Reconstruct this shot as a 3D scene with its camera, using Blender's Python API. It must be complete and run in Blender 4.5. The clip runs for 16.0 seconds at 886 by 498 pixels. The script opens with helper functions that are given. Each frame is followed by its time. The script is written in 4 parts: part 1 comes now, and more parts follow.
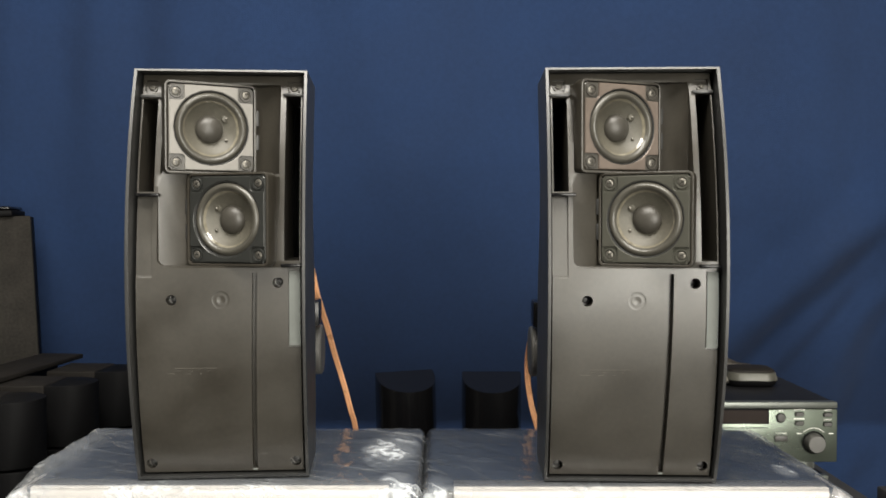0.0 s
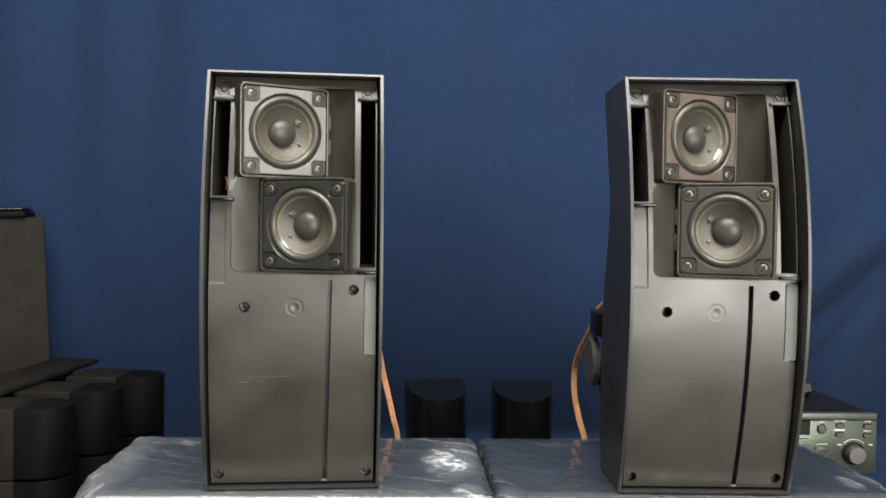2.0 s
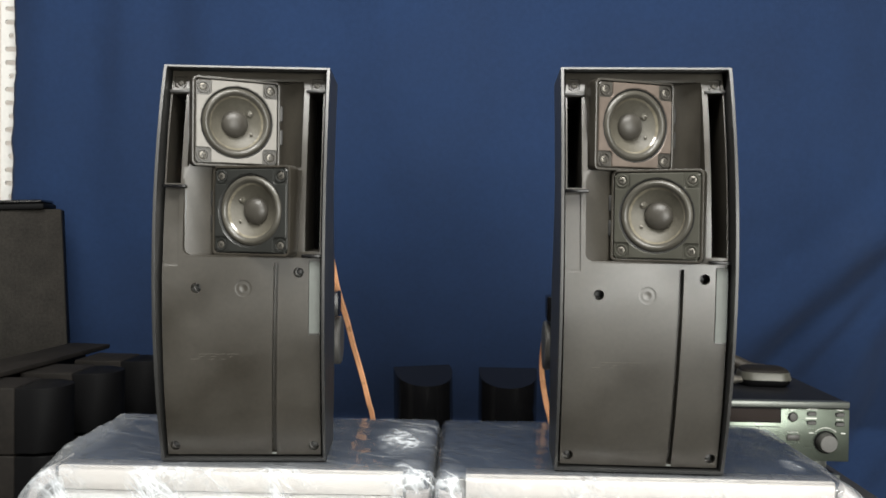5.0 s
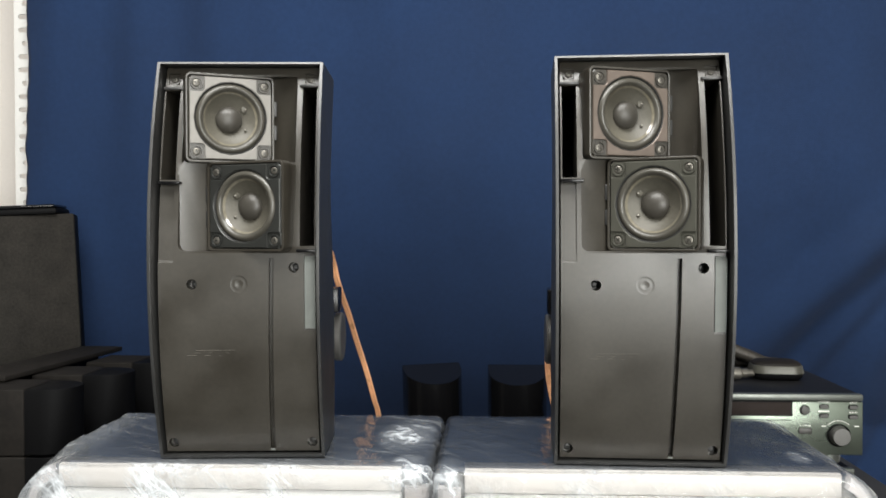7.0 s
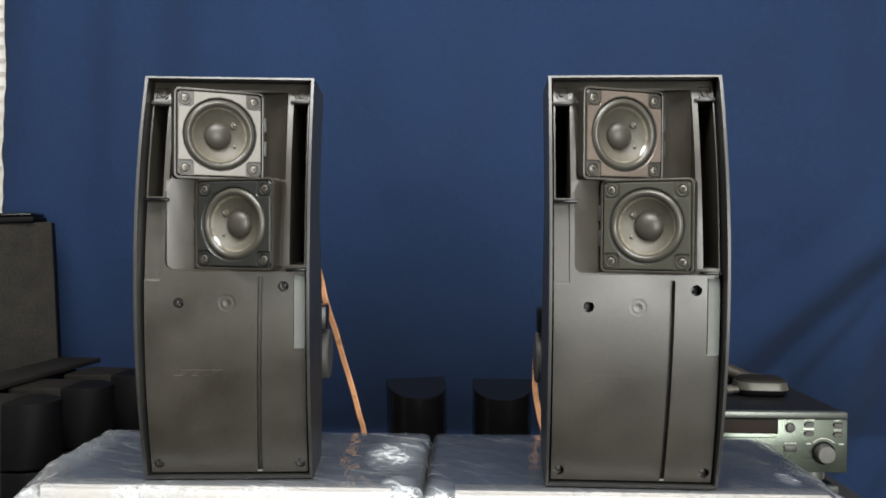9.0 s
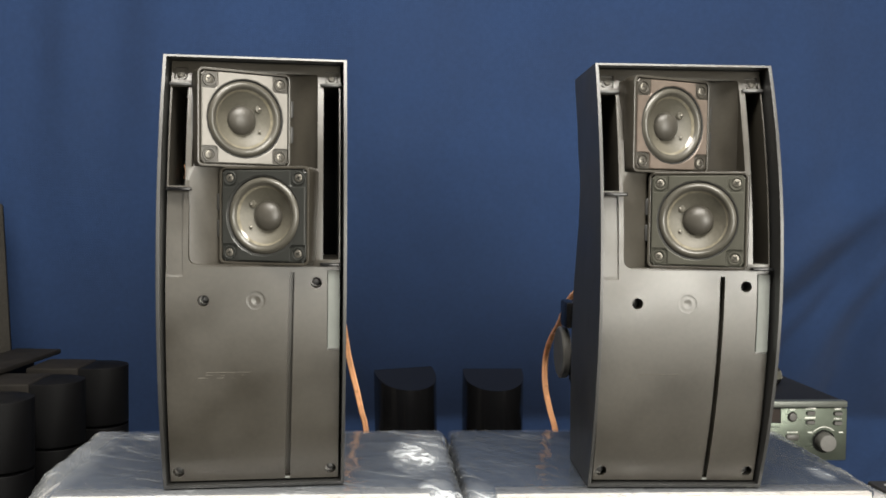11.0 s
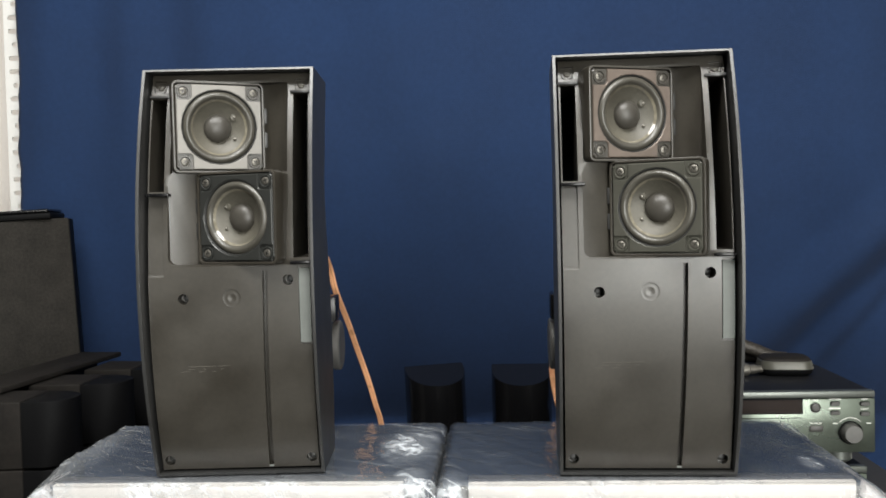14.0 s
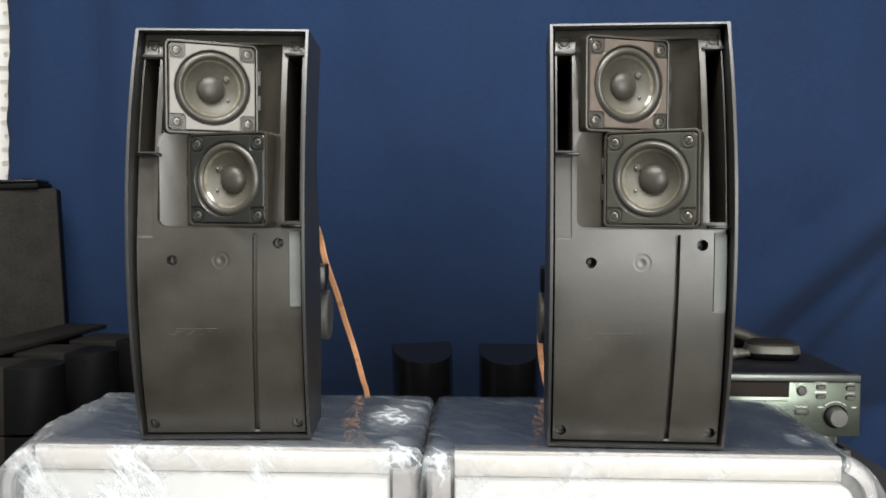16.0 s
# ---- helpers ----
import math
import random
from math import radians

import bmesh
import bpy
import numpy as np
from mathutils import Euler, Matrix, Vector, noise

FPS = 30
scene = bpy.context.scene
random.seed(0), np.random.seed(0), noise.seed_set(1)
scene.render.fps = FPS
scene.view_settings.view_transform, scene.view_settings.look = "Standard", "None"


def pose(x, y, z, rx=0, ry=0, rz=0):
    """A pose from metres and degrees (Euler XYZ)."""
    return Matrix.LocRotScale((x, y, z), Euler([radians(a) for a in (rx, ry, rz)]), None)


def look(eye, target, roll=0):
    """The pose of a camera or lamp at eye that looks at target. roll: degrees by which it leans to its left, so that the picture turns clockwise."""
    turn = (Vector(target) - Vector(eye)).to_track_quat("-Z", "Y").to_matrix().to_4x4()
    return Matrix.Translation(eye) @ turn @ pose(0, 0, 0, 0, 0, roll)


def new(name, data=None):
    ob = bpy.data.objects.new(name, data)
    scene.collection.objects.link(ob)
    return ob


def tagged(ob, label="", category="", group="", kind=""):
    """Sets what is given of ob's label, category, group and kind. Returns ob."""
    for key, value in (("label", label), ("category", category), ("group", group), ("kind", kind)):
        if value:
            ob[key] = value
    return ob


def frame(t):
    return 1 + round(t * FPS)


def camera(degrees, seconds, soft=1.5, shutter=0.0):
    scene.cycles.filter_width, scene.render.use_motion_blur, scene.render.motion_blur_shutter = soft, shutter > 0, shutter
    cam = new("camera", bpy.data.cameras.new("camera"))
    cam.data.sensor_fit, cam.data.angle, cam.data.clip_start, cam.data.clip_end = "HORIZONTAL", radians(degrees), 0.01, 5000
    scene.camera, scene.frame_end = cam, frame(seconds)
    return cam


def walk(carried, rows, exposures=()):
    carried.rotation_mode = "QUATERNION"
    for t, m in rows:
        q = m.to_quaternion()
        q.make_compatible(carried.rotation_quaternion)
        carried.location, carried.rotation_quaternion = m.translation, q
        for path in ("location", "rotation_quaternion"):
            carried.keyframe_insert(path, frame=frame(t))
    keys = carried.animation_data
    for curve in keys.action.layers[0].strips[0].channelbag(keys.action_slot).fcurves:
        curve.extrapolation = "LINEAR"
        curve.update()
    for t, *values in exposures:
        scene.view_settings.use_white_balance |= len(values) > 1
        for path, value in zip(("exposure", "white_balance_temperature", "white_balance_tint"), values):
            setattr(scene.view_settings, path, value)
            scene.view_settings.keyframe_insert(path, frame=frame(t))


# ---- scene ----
cam = camera(52.3, 16.0, soft=1.7)
EXPOSURE = 0.45
STOPS = [(0.0, 0.0, 6650.0), (1.5, 0.03, 6550.0), (2.0, 0.08, 6500.0), (2.5, 0.19, 6720.0), (3.0, 0.48, 6700.0), (3.3, 0.3, 6750.0), (3.6, 0.08, 6800.0), (4.0, 0.02, 6580.0), (6.5, -0.03, 6250.0), (9.2, -0.03, 6250.0), (10.6, 0.25, 6600.0), (11.5, 0.42, 6700.0), (12.0, 0.31, 6750.0), (12.4, -0.01, 6420.0), (12.8, -0.05, 6250.0), (16.0, -0.05, 6250.0)]
METRES, EYE, TILT, LEAN, TURN = 0.612, 1.107, -1.5, 0.0, 0.0
ROWS = [
    (0.0, 0.0, 0.0, 0.0, 0.0, 0.0, -0.0),
    (0.5, 0.0176, -0.0011, 0.0041, 1.29, -0.02, 0.06),
    (1.0, 0.0048, -0.0022, -0.0005, 1.16, 0.04, 0.11),
    (1.5, -0.0634, 0.007, -0.0019, -0.22, 0.22, -0.08),
    (2.0, -0.1426, 0.0169, 0.0029, -2.19, 0.36, -0.71),
    (2.5, -0.1815, 0.0291, 0.0047, -4.47, -0.08, -1.17),
    (3.0, -0.1898, 0.0337, 0.0081, -6.08, -0.64, -1.14),
    (3.5, -0.1642, 0.0167, 0.0056, -5.89, -0.92, -1.03),
    (4.0, -0.1014, -0.0068, 0.0026, -3.39, -0.93, -1.1),
    (4.2, -0.0691, -0.0165, 0.0006, -1.66, -0.62, -1.32),
    (6.3, 0.0427, -0.0387, -0.03, 2.9, 0.69, -0.32),
    (6.5, 0.0467, -0.0349, -0.0261, 3.06, 0.84, -0.13),
    (7.0, 0.0498, -0.023, -0.0277, 3.1, 0.43, 0.03),
    (7.5, 0.0489, -0.0081, -0.0359, 2.73, -0.38, 0.22),
    (8.0, 0.0391, -0.0062, -0.0326, 2.27, -0.43, -0.11),
    (8.5, 0.0344, -0.0114, -0.0139, 1.74, 0.33, -0.29),
    (9.0, 0.028, -0.0126, -0.0069, 1.55, 0.68, -0.38),
    (9.2, 0.0235, -0.0128, -0.0055, 1.78, 0.92, -0.39),
    (11.3, -0.1381, 0.0505, 0.015, -4.11, -0.86, -0.57),
    (11.5, -0.1119, 0.0416, 0.0131, -3.63, -0.69, -0.27),
    (12.0, -0.0487, 0.026, 0.0097, -1.87, -0.75, 0.1),
    (12.5, -0.0074, 0.0259, -0.0038, 0.8, -1.09, 0.18),
    (13.0, 0.0235, 0.0296, -0.0093, 2.79, -1.34, 0.68),
    (13.5, 0.045, 0.0227, -0.0063, 3.24, -0.95, 0.55),
    (14.0, 0.0549, 0.0129, 0.0021, 3.31, -0.51, 1.28),
    (14.5, 0.0515, 0.0122, 0.0052, 3.07, -0.08, 1.32),
    (15.0, 0.0599, 0.0199, -0.0054, 2.66, -0.3, 1.02),
    (15.5, 0.0615, 0.0147, -0.0215, 2.58, -0.74, 0.31),
    (16.0, 0.0497, 0.0184, -0.0314, 2.58, -0.92, -0.18),
]
walk(cam, [(t, pose(0, 0, EYE, TILT, LEAN, TURN) @ pose(METRES * x, METRES * y, METRES * z, 90 + pitch, roll, yaw)) for t, x, y, z, yaw, pitch, roll in ROWS],
     exposures=[(t, EXPOSURE + more, kelvin, 10.0) for t, more, kelvin in STOPS])

# ---- world and lamps ----
world = bpy.data.worlds.new("room_air")
world.use_nodes = True
world.node_tree.nodes["Background"].inputs["Color"].default_value = (0.75, 0.85, 1.0, 1)
world.node_tree.nodes["Background"].inputs["Strength"].default_value = 0.02
scene.world = world

SOUTH_LAMP_X = 1.45   # the middle of the added area lamp and its opening


def lamp(name, size_x, size_y, watts, colour, m):
    data = bpy.data.lights.new(name, "AREA")
    data.shape, data.size, data.size_y = "RECTANGLE", size_x, size_y
    data.energy, data.color = watts, colour
    ob = new(name, data)
    ob.matrix_basis = m
    return ob


lamp("ceiling_tube_light", 1.15, 0.50, 28.0, (1.0, 0.97, 0.90), look((-0.05, 0.08, 2.16), (-0.03, 0.85, 0.8)))
# Unseen area lamp added behind the camera for front light and sheen.
lamp("south_area_light", 2.1, 1.8, 124.0, (1.0, 0.98, 0.90), pose(SOUTH_LAMP_X, -2.98, 1.35, 90, 0, 0))


# ---- materials ----
def material(name, colour, rough=0.5, metal=0.0, vary=0.12, coarse=6.0, fine=180.0, bump=0.1, bump_scale=None, spread=0.06, spec=0.5, coat=0.0):
    m = bpy.data.materials.new(name)
    m.use_nodes = True
    n, l = m.node_tree.nodes, m.node_tree.links
    b = n["Principled BSDF"]
    co = n.new("ShaderNodeTexCoord")
    info = n.new("ShaderNodeObjectInfo")
    a, f = n.new("ShaderNodeTexNoise"), n.new("ShaderNodeTexNoise")
    a.inputs["Scale"].default_value, f.inputs["Scale"].default_value = coarse, fine
    a.inputs["Detail"].default_value, f.inputs["Detail"].default_value = 6, 3
    l.new(co.outputs["Object"], a.inputs["Vector"])
    l.new(co.outputs["Object"], f.inputs["Vector"])
    mix = n.new("ShaderNodeMix")
    mix.data_type = "FLOAT"
    mix.inputs[0].default_value = 0.4
    l.new(a.outputs["Fac"], mix.inputs[2])
    l.new(f.outputs["Fac"], mix.inputs[3])
    ramp = n.new("ShaderNodeMapRange")
    ramp.inputs["From Min"].default_value, ramp.inputs["From Max"].default_value = 0.3, 0.7
    ramp.inputs["To Min"].default_value, ramp.inputs["To Max"].default_value = 1 - vary, 1 + vary
    l.new(mix.outputs[0], ramp.inputs["Value"])
    tint = n.new("ShaderNodeVectorMath")
    tint.operation = "SCALE"
    tint.inputs[0].default_value = colour
    l.new(ramp.outputs["Result"], tint.inputs["Scale"])
    l.new(tint.outputs["Vector"], b.inputs["Base Color"])
    r = n.new("ShaderNodeMapRange")
    r.inputs["From Min"].default_value, r.inputs["From Max"].default_value = 0.3, 0.7
    r.inputs["To Min"].default_value, r.inputs["To Max"].default_value = max(0.02, rough - spread), min(1, rough + spread)
    l.new(a.outputs["Fac"], r.inputs["Value"])
    l.new(r.outputs["Result"], b.inputs["Roughness"])
    b.inputs["Metallic"].default_value = metal
    b.inputs["Specular IOR Level"].default_value = spec
    b.inputs["Coat Weight"].default_value = coat
    if bump:
        t = f
        if bump_scale:
            t = n.new("ShaderNodeTexNoise")
            t.inputs["Scale"].default_value = bump_scale
            t.inputs["Detail"].default_value = 2
            l.new(co.outputs["Object"], t.inputs["Vector"])
        k = n.new("ShaderNodeBump")
        k.inputs["Strength"].default_value, k.inputs["Distance"].default_value = bump, 0.001
        l.new(t.outputs["Fac"], k.inputs["Height"])
        l.new(k.outputs["Normal"], b.inputs["Normal"])
    return m


def cloth(name, colour):
    """Woven cloth: two crossed wave patterns in the relief, soft sheen, faint fading."""
    m = material(name, colour, 0.92, vary=0.15, coarse=5.0, fine=130, bump=0, spec=0.2)
    n, l = m.node_tree.nodes, m.node_tree.links
    b = n["Principled BSDF"]
    b.inputs["Sheen Weight"].default_value = 0.05
    co = n.new("ShaderNodeTexCoord")
    waves = []
    for axis in ("X", "Z"):
        w = n.new("ShaderNodeTexWave")
        w.bands_direction = axis
        w.inputs["Scale"].default_value = 260
        w.inputs["Distortion"].default_value = 1.5
        l.new(co.outputs["Object"], w.inputs["Vector"])
        waves.append(w)
    s = n.new("ShaderNodeMath")
    l.new(waves[0].outputs["Fac"], s.inputs[0])
    l.new(waves[1].outputs["Fac"], s.inputs[1])
    k = n.new("ShaderNodeBump")
    k.inputs["Strength"].default_value, k.inputs["Distance"].default_value = 0.25, 0.0006
    l.new(s.outputs[0], k.inputs["Height"])
    l.new(k.outputs["Normal"], b.inputs["Normal"])
    return m


def clear_film(name, haze_low, crease_glint, patches, angle, double_from, double_to, front_glints):
    """Thin clear wrapping film: see-through, glossy at slants, with sharp creases and a cloudy bunched patch whose
    glints are painted white.
    """
    m = bpy.data.materials.new(name)
    m.use_nodes = True
    n, l = m.node_tree.nodes, m.node_tree.links
    out = n["Material Output"]
    n.remove(n["Principled BSDF"])
    co = n.new("ShaderNodeTexCoord")

    def math_node(op, a, b=None):
        k = n.new("ShaderNodeMath")
        k.operation = op
        for i, v in enumerate((a, b)):
            if v is None:
                continue
            if isinstance(v, (int, float)):
                k.inputs[i].default_value = v
            else:
                l.new(v, k.inputs[i])
        return k.outputs[0]

    def creases(scale, stretch, turn, sharp, distort, slant=0.75):
        mp = n.new("ShaderNodeMapping")
        mp.vector_type = "TEXTURE"
        mp.inputs["Scale"].default_value = [1.0 / k for k in stretch]
        mp.inputs["Rotation"].default_value = (0, slant, turn)
        l.new(co.outputs["Object"], mp.inputs["Vector"])
        t = n.new("ShaderNodeTexNoise")
        t.inputs["Scale"].default_value, t.inputs["Detail"].default_value, t.inputs["Distortion"].default_value = scale, 3, distort
        l.new(mp.outputs["Vector"], t.inputs["Vector"])
        d = math_node("ABSOLUTE", math_node("SUBTRACT", t.outputs["Fac"], 0.5))
        return math_node("POWER", math_node("MAXIMUM", math_node("SUBTRACT", 1.0, math_node("MULTIPLY", d, 5.0)), 0.0), sharp)
    long = creases(30, (1.0, 0.09, 0.35), angle, 26.0, 0.12)
    short = creases(70, (1.0, 0.12, 0.3), angle + 0.45, 26.0, 0.2)
    mask = n.new("ShaderNodeTexNoise")
    mask.inputs["Scale"].default_value, mask.inputs["Detail"].default_value = 13, 2
    l.new(co.outputs["Object"], mask.inputs["Vector"])
    where = n.new("ShaderNodeMapRange")
    where.inputs["From Min"].default_value, where.inputs["From Max"].default_value = 0.46, 0.66
    l.new(mask.outputs["Fac"], where.inputs["Value"])
    squeeze = n.new("ShaderNodeVectorMath")
    squeeze.operation = "MULTIPLY"
    squeeze.inputs[1].default_value = (1.0, 0.42, 1.0)
    l.new(co.outputs["Object"], squeeze.inputs[0])
    # White patches painted where the bunched film catches light.
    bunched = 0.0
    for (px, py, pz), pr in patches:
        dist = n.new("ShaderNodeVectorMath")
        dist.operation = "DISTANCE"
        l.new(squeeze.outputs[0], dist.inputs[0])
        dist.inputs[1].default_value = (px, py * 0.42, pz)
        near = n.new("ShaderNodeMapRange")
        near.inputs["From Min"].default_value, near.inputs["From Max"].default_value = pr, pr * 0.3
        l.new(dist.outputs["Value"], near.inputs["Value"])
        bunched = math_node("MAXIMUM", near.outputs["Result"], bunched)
    # a second layer of film where the wrapping overlaps along one side
    xyz = n.new("ShaderNodeSeparateXYZ")
    l.new(co.outputs["Object"], xyz.inputs[0])
    ragged = math_node("ADD", xyz.outputs["X"], math_node("MULTIPLY", math_node("SUBTRACT", mask.outputs["Fac"], 0.5), 0.03))
    double = n.new("ShaderNodeMapRange")
    double.inputs["From Min"].default_value, double.inputs["From Max"].default_value = double_from, double_to
    l.new(ragged, double.inputs["Value"])
    front = n.new("ShaderNodeMapRange")
    front.inputs["From Min"].default_value, front.inputs["From Max"].default_value = 0.004, -0.002
    l.new(xyz.outputs["Y"], front.inputs["Value"])
    # Slanting white strokes painted as glints on the film's front.
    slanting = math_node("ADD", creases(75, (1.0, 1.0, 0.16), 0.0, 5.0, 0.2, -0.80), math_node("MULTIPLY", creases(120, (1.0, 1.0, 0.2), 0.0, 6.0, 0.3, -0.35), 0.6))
    pulled = math_node("MULTIPLY", math_node("MULTIPLY", front.outputs["Result"], slanting), math_node("MULTIPLY", where.outputs["Result"], front_glints))
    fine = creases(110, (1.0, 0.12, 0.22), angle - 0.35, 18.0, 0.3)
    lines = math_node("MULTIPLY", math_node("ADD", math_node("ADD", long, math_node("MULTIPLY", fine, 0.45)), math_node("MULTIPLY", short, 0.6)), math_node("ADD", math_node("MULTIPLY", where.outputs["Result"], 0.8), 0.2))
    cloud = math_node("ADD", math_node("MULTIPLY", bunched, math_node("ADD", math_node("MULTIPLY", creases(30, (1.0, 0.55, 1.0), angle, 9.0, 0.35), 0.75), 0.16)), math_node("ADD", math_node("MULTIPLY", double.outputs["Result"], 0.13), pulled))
    # Crease glints, haze and patches are mixed in as white diffuse colour.
    painted_white = math_node("MINIMUM", math_node("ADD", math_node("ADD", math_node("MULTIPLY", lines, crease_glint), haze_low), math_node("MULTIPLY", cloud, 0.95)), 0.8)
    k = n.new("ShaderNodeBump")
    k.inputs["Strength"].default_value, k.inputs["Distance"].default_value = 0.6, 0.004
    l.new(math_node("ADD", math_node("MULTIPLY", lines, 0.6), math_node("MULTIPLY", mask.outputs["Fac"], 0.7)), k.inputs["Height"])
    g, tr, df = n.new("ShaderNodeBsdfGlossy"), n.new("ShaderNodeBsdfTransparent"), n.new("ShaderNodeBsdfDiffuse")
    g.inputs["Roughness"].default_value = 0.10
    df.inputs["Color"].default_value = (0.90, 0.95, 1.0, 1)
    l.new(k.outputs["Normal"], g.inputs["Normal"])
    fr = n.new("ShaderNodeFresnel")
    fr.inputs["IOR"].default_value = 1.5
    l.new(k.outputs["Normal"], fr.inputs["Normal"])
    m1, m2 = n.new("ShaderNodeMixShader"), n.new("ShaderNodeMixShader")
    l.new(painted_white, m1.inputs[0])
    l.new(tr.outputs[0], m1.inputs[1])
    l.new(df.outputs[0], m1.inputs[2])
    l.new(fr.outputs[0], m2.inputs[0])
    l.new(m1.outputs[0], m2.inputs[1])
    l.new(g.outputs[0], m2.inputs[2])
    l.new(m2.outputs[0], out.inputs["Surface"])
    return m


CABINET = material("charcoal_plastic", (0.021, 0.021, 0.0205), 0.42, vary=0.25, coarse=14, fine=300, bump=0.05, bump_scale=900, spec=0.8)
BAFFLE = material("grey_plastic", (0.0318, 0.0280, 0.0218), 0.37, vary=0.30, coarse=18, fine=300, bump=0.025, bump_scale=1100, spread=0.09, spec=0.82)
SLOT_BLACK = material("slot_shade_black", (0.004, 0.004, 0.004), 0.95, spec=0.05, vary=0.2, bump=0)
# Highlights on the embossed edges, put into a paler colour.
MARK = material("mark_edge_highlight", (0.085, 0.078, 0.066), 0.7, vary=0.3, coarse=300, bump=0, spec=0.15)
BUTTON = material("dark_button_plastic", (0.045, 0.043, 0.040), 0.4, 0.1, vary=0.1, coarse=40, bump=0.05)
KNOB = material("grey_knob_plastic", (0.085, 0.083, 0.078), 0.4, 0.2, vary=0.12, coarse=60, bump=0.06)
PALE_SHEEN = material("pale_painted_sheen", (0.13, 0.14, 0.13), 0.6, vary=0.1, coarse=40, bump=0.2)
PLATE_LIGHT = material("brushed_steel_plate", (0.20, 0.19, 0.175), 0.45, 0.25, vary=0.12, coarse=30, bump=0.1)
PLATE_BROWN = material("brownish_steel_plate", (0.135, 0.108, 0.090), 0.42, 0.3, vary=0.2, coarse=30, bump=0.1)
# As a driver plate: the dark plate with reflected sheen in its colour.
PLATE_GREY = material("grey_sheen_metal", (0.062, 0.061, 0.050), 0.36, 0.2, vary=0.15, coarse=30, bump=0.08)
EAR_SCREW = material("darkened_screw", (0.085, 0.08, 0.07), 0.45, 0.6, vary=0.15, coarse=90, bump=0.05)
PLATE_DARK = material("black_steel_plate", (0.028, 0.029, 0.027), 0.33, 0.2, vary=0.15, coarse=30, bump=0.1)
RUBBER = material("rubber_surround", (0.010, 0.010, 0.009), 0.7, vary=0.1, coarse=40, bump=0.05)
SURROUND = material("foam_surround", (0.062, 0.058, 0.048), 0.32, vary=0.12, coarse=60, bump=0.05, spec=0.5)
CONE = material("paper_cone", (0.080, 0.074, 0.058), 0.5, vary=0.2, coarse=60, fine=500, bump=0.15)
VARNISH = material("clear_glue_bead", (0.16, 0.145, 0.11), 0.13, vary=0.3, coarse=240, bump=0.15, bump_scale=420, spec=0.9)
CAP = material("dust_cap_cloth", (0.048, 0.044, 0.037), 0.42, vary=0.12, coarse=50, bump=0.15, bump_scale=1600)
STEEL = material("zinc_screw", (0.17, 0.16, 0.14), 0.42, 0.75, vary=0.15, coarse=90, bump=0.05)
BLACK = material("black_plastic", (0.0032, 0.0032, 0.0036), 0.6, spec=0.1, vary=0.2, coarse=12, bump=0.1)
SATIN_BLACK = material("satin_black_plastic", (0.005, 0.005, 0.0055), 0.24, spec=0.35, vary=0.2, coarse=12, bump=0.06)
DUSTY = material("dusty_black_plastic", (0.0100, 0.0084, 0.0070), 0.7, spec=0.2, vary=0.55, coarse=34, bump=0.15)
GRILLE_CLOTH = material("dark_grille_cloth", (0.023, 0.021, 0.0183), 0.95, vary=0.42, coarse=30, fine=240, bump=0.5, bump_scale=500, spec=0.2)
COPPER = material("orange_cable_jacket", (0.82, 0.42, 0.22), 0.30, 0.15, vary=0.15, coarse=50, bump=0.05)
BLUE = cloth("blue_curtain_cloth", (0.0142, 0.0312, 0.082))
NAVY_TOP = material("dark_laminate", (0.028, 0.038, 0.058), 0.16, vary=0.2, coarse=8, bump=0.05)
STRIP = material("grey_strip", (0.11, 0.115, 0.125), 0.3, vary=0.1, coarse=10, bump=0.05)
SILVER = material("silver_plastic", (0.60, 0.56, 0.55), 0.40, 0.15, vary=0.06, coarse=10, bump=0.05)
WHITE_MESH = material("white_grille", (0.93, 0.93, 0.92), 0.5, vary=0.04, coarse=12, bump=0.1)
BAND = material("pearl_band", (0.60, 0.575, 0.55), 0.4, vary=0.06, coarse=14, bump=0.1)
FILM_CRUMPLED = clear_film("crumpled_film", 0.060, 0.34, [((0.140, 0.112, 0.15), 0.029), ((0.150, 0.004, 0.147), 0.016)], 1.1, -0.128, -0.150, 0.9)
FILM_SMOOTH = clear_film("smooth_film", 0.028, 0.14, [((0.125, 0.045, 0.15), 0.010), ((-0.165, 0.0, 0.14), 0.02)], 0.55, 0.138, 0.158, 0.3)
FACEPLATE = material("brushed_titanium_face", (0.15, 0.175, 0.145), 0.30, 0.85, vary=0.1, coarse=12, bump=0.08)
AV_TOP = material("black_painted_steel", (0.007, 0.007, 0.008), 0.5, vary=0.2, coarse=10, bump=0.12, bump_scale=1200, spec=0.25)
TRIM = material("pale_alloy_trim", (0.13, 0.14, 0.128), 0.35, 0.6, vary=0.08, coarse=20, bump=0.05)
DISPLAY = material("smoked_display", (0.03, 0.024, 0.022), 0.12, vary=0.1, bump=0)
PRINT = material("pale_print", (0.7, 0.7, 0.66), 0.6, vary=0.03, bump=0)
GREY_TAPE = material("worn_grey_metal", (0.15, 0.145, 0.135), 0.36, 0.5, vary=0.2, coarse=40, bump=0.1)
# Strong tone specks stand in for glints on the braid.
BRAID = material("braided_sleeve", (0.040, 0.035, 0.029), 0.45, 0.3, vary=0.9, coarse=420, fine=900, bump=0.6, bump_scale=500)
WHITE_STEEL = material("white_painted_steel", (0.80, 0.79, 0.76), 0.45, vary=0.06, coarse=9, bump=0.08)
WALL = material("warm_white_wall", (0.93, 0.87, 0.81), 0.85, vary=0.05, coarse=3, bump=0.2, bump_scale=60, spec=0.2)
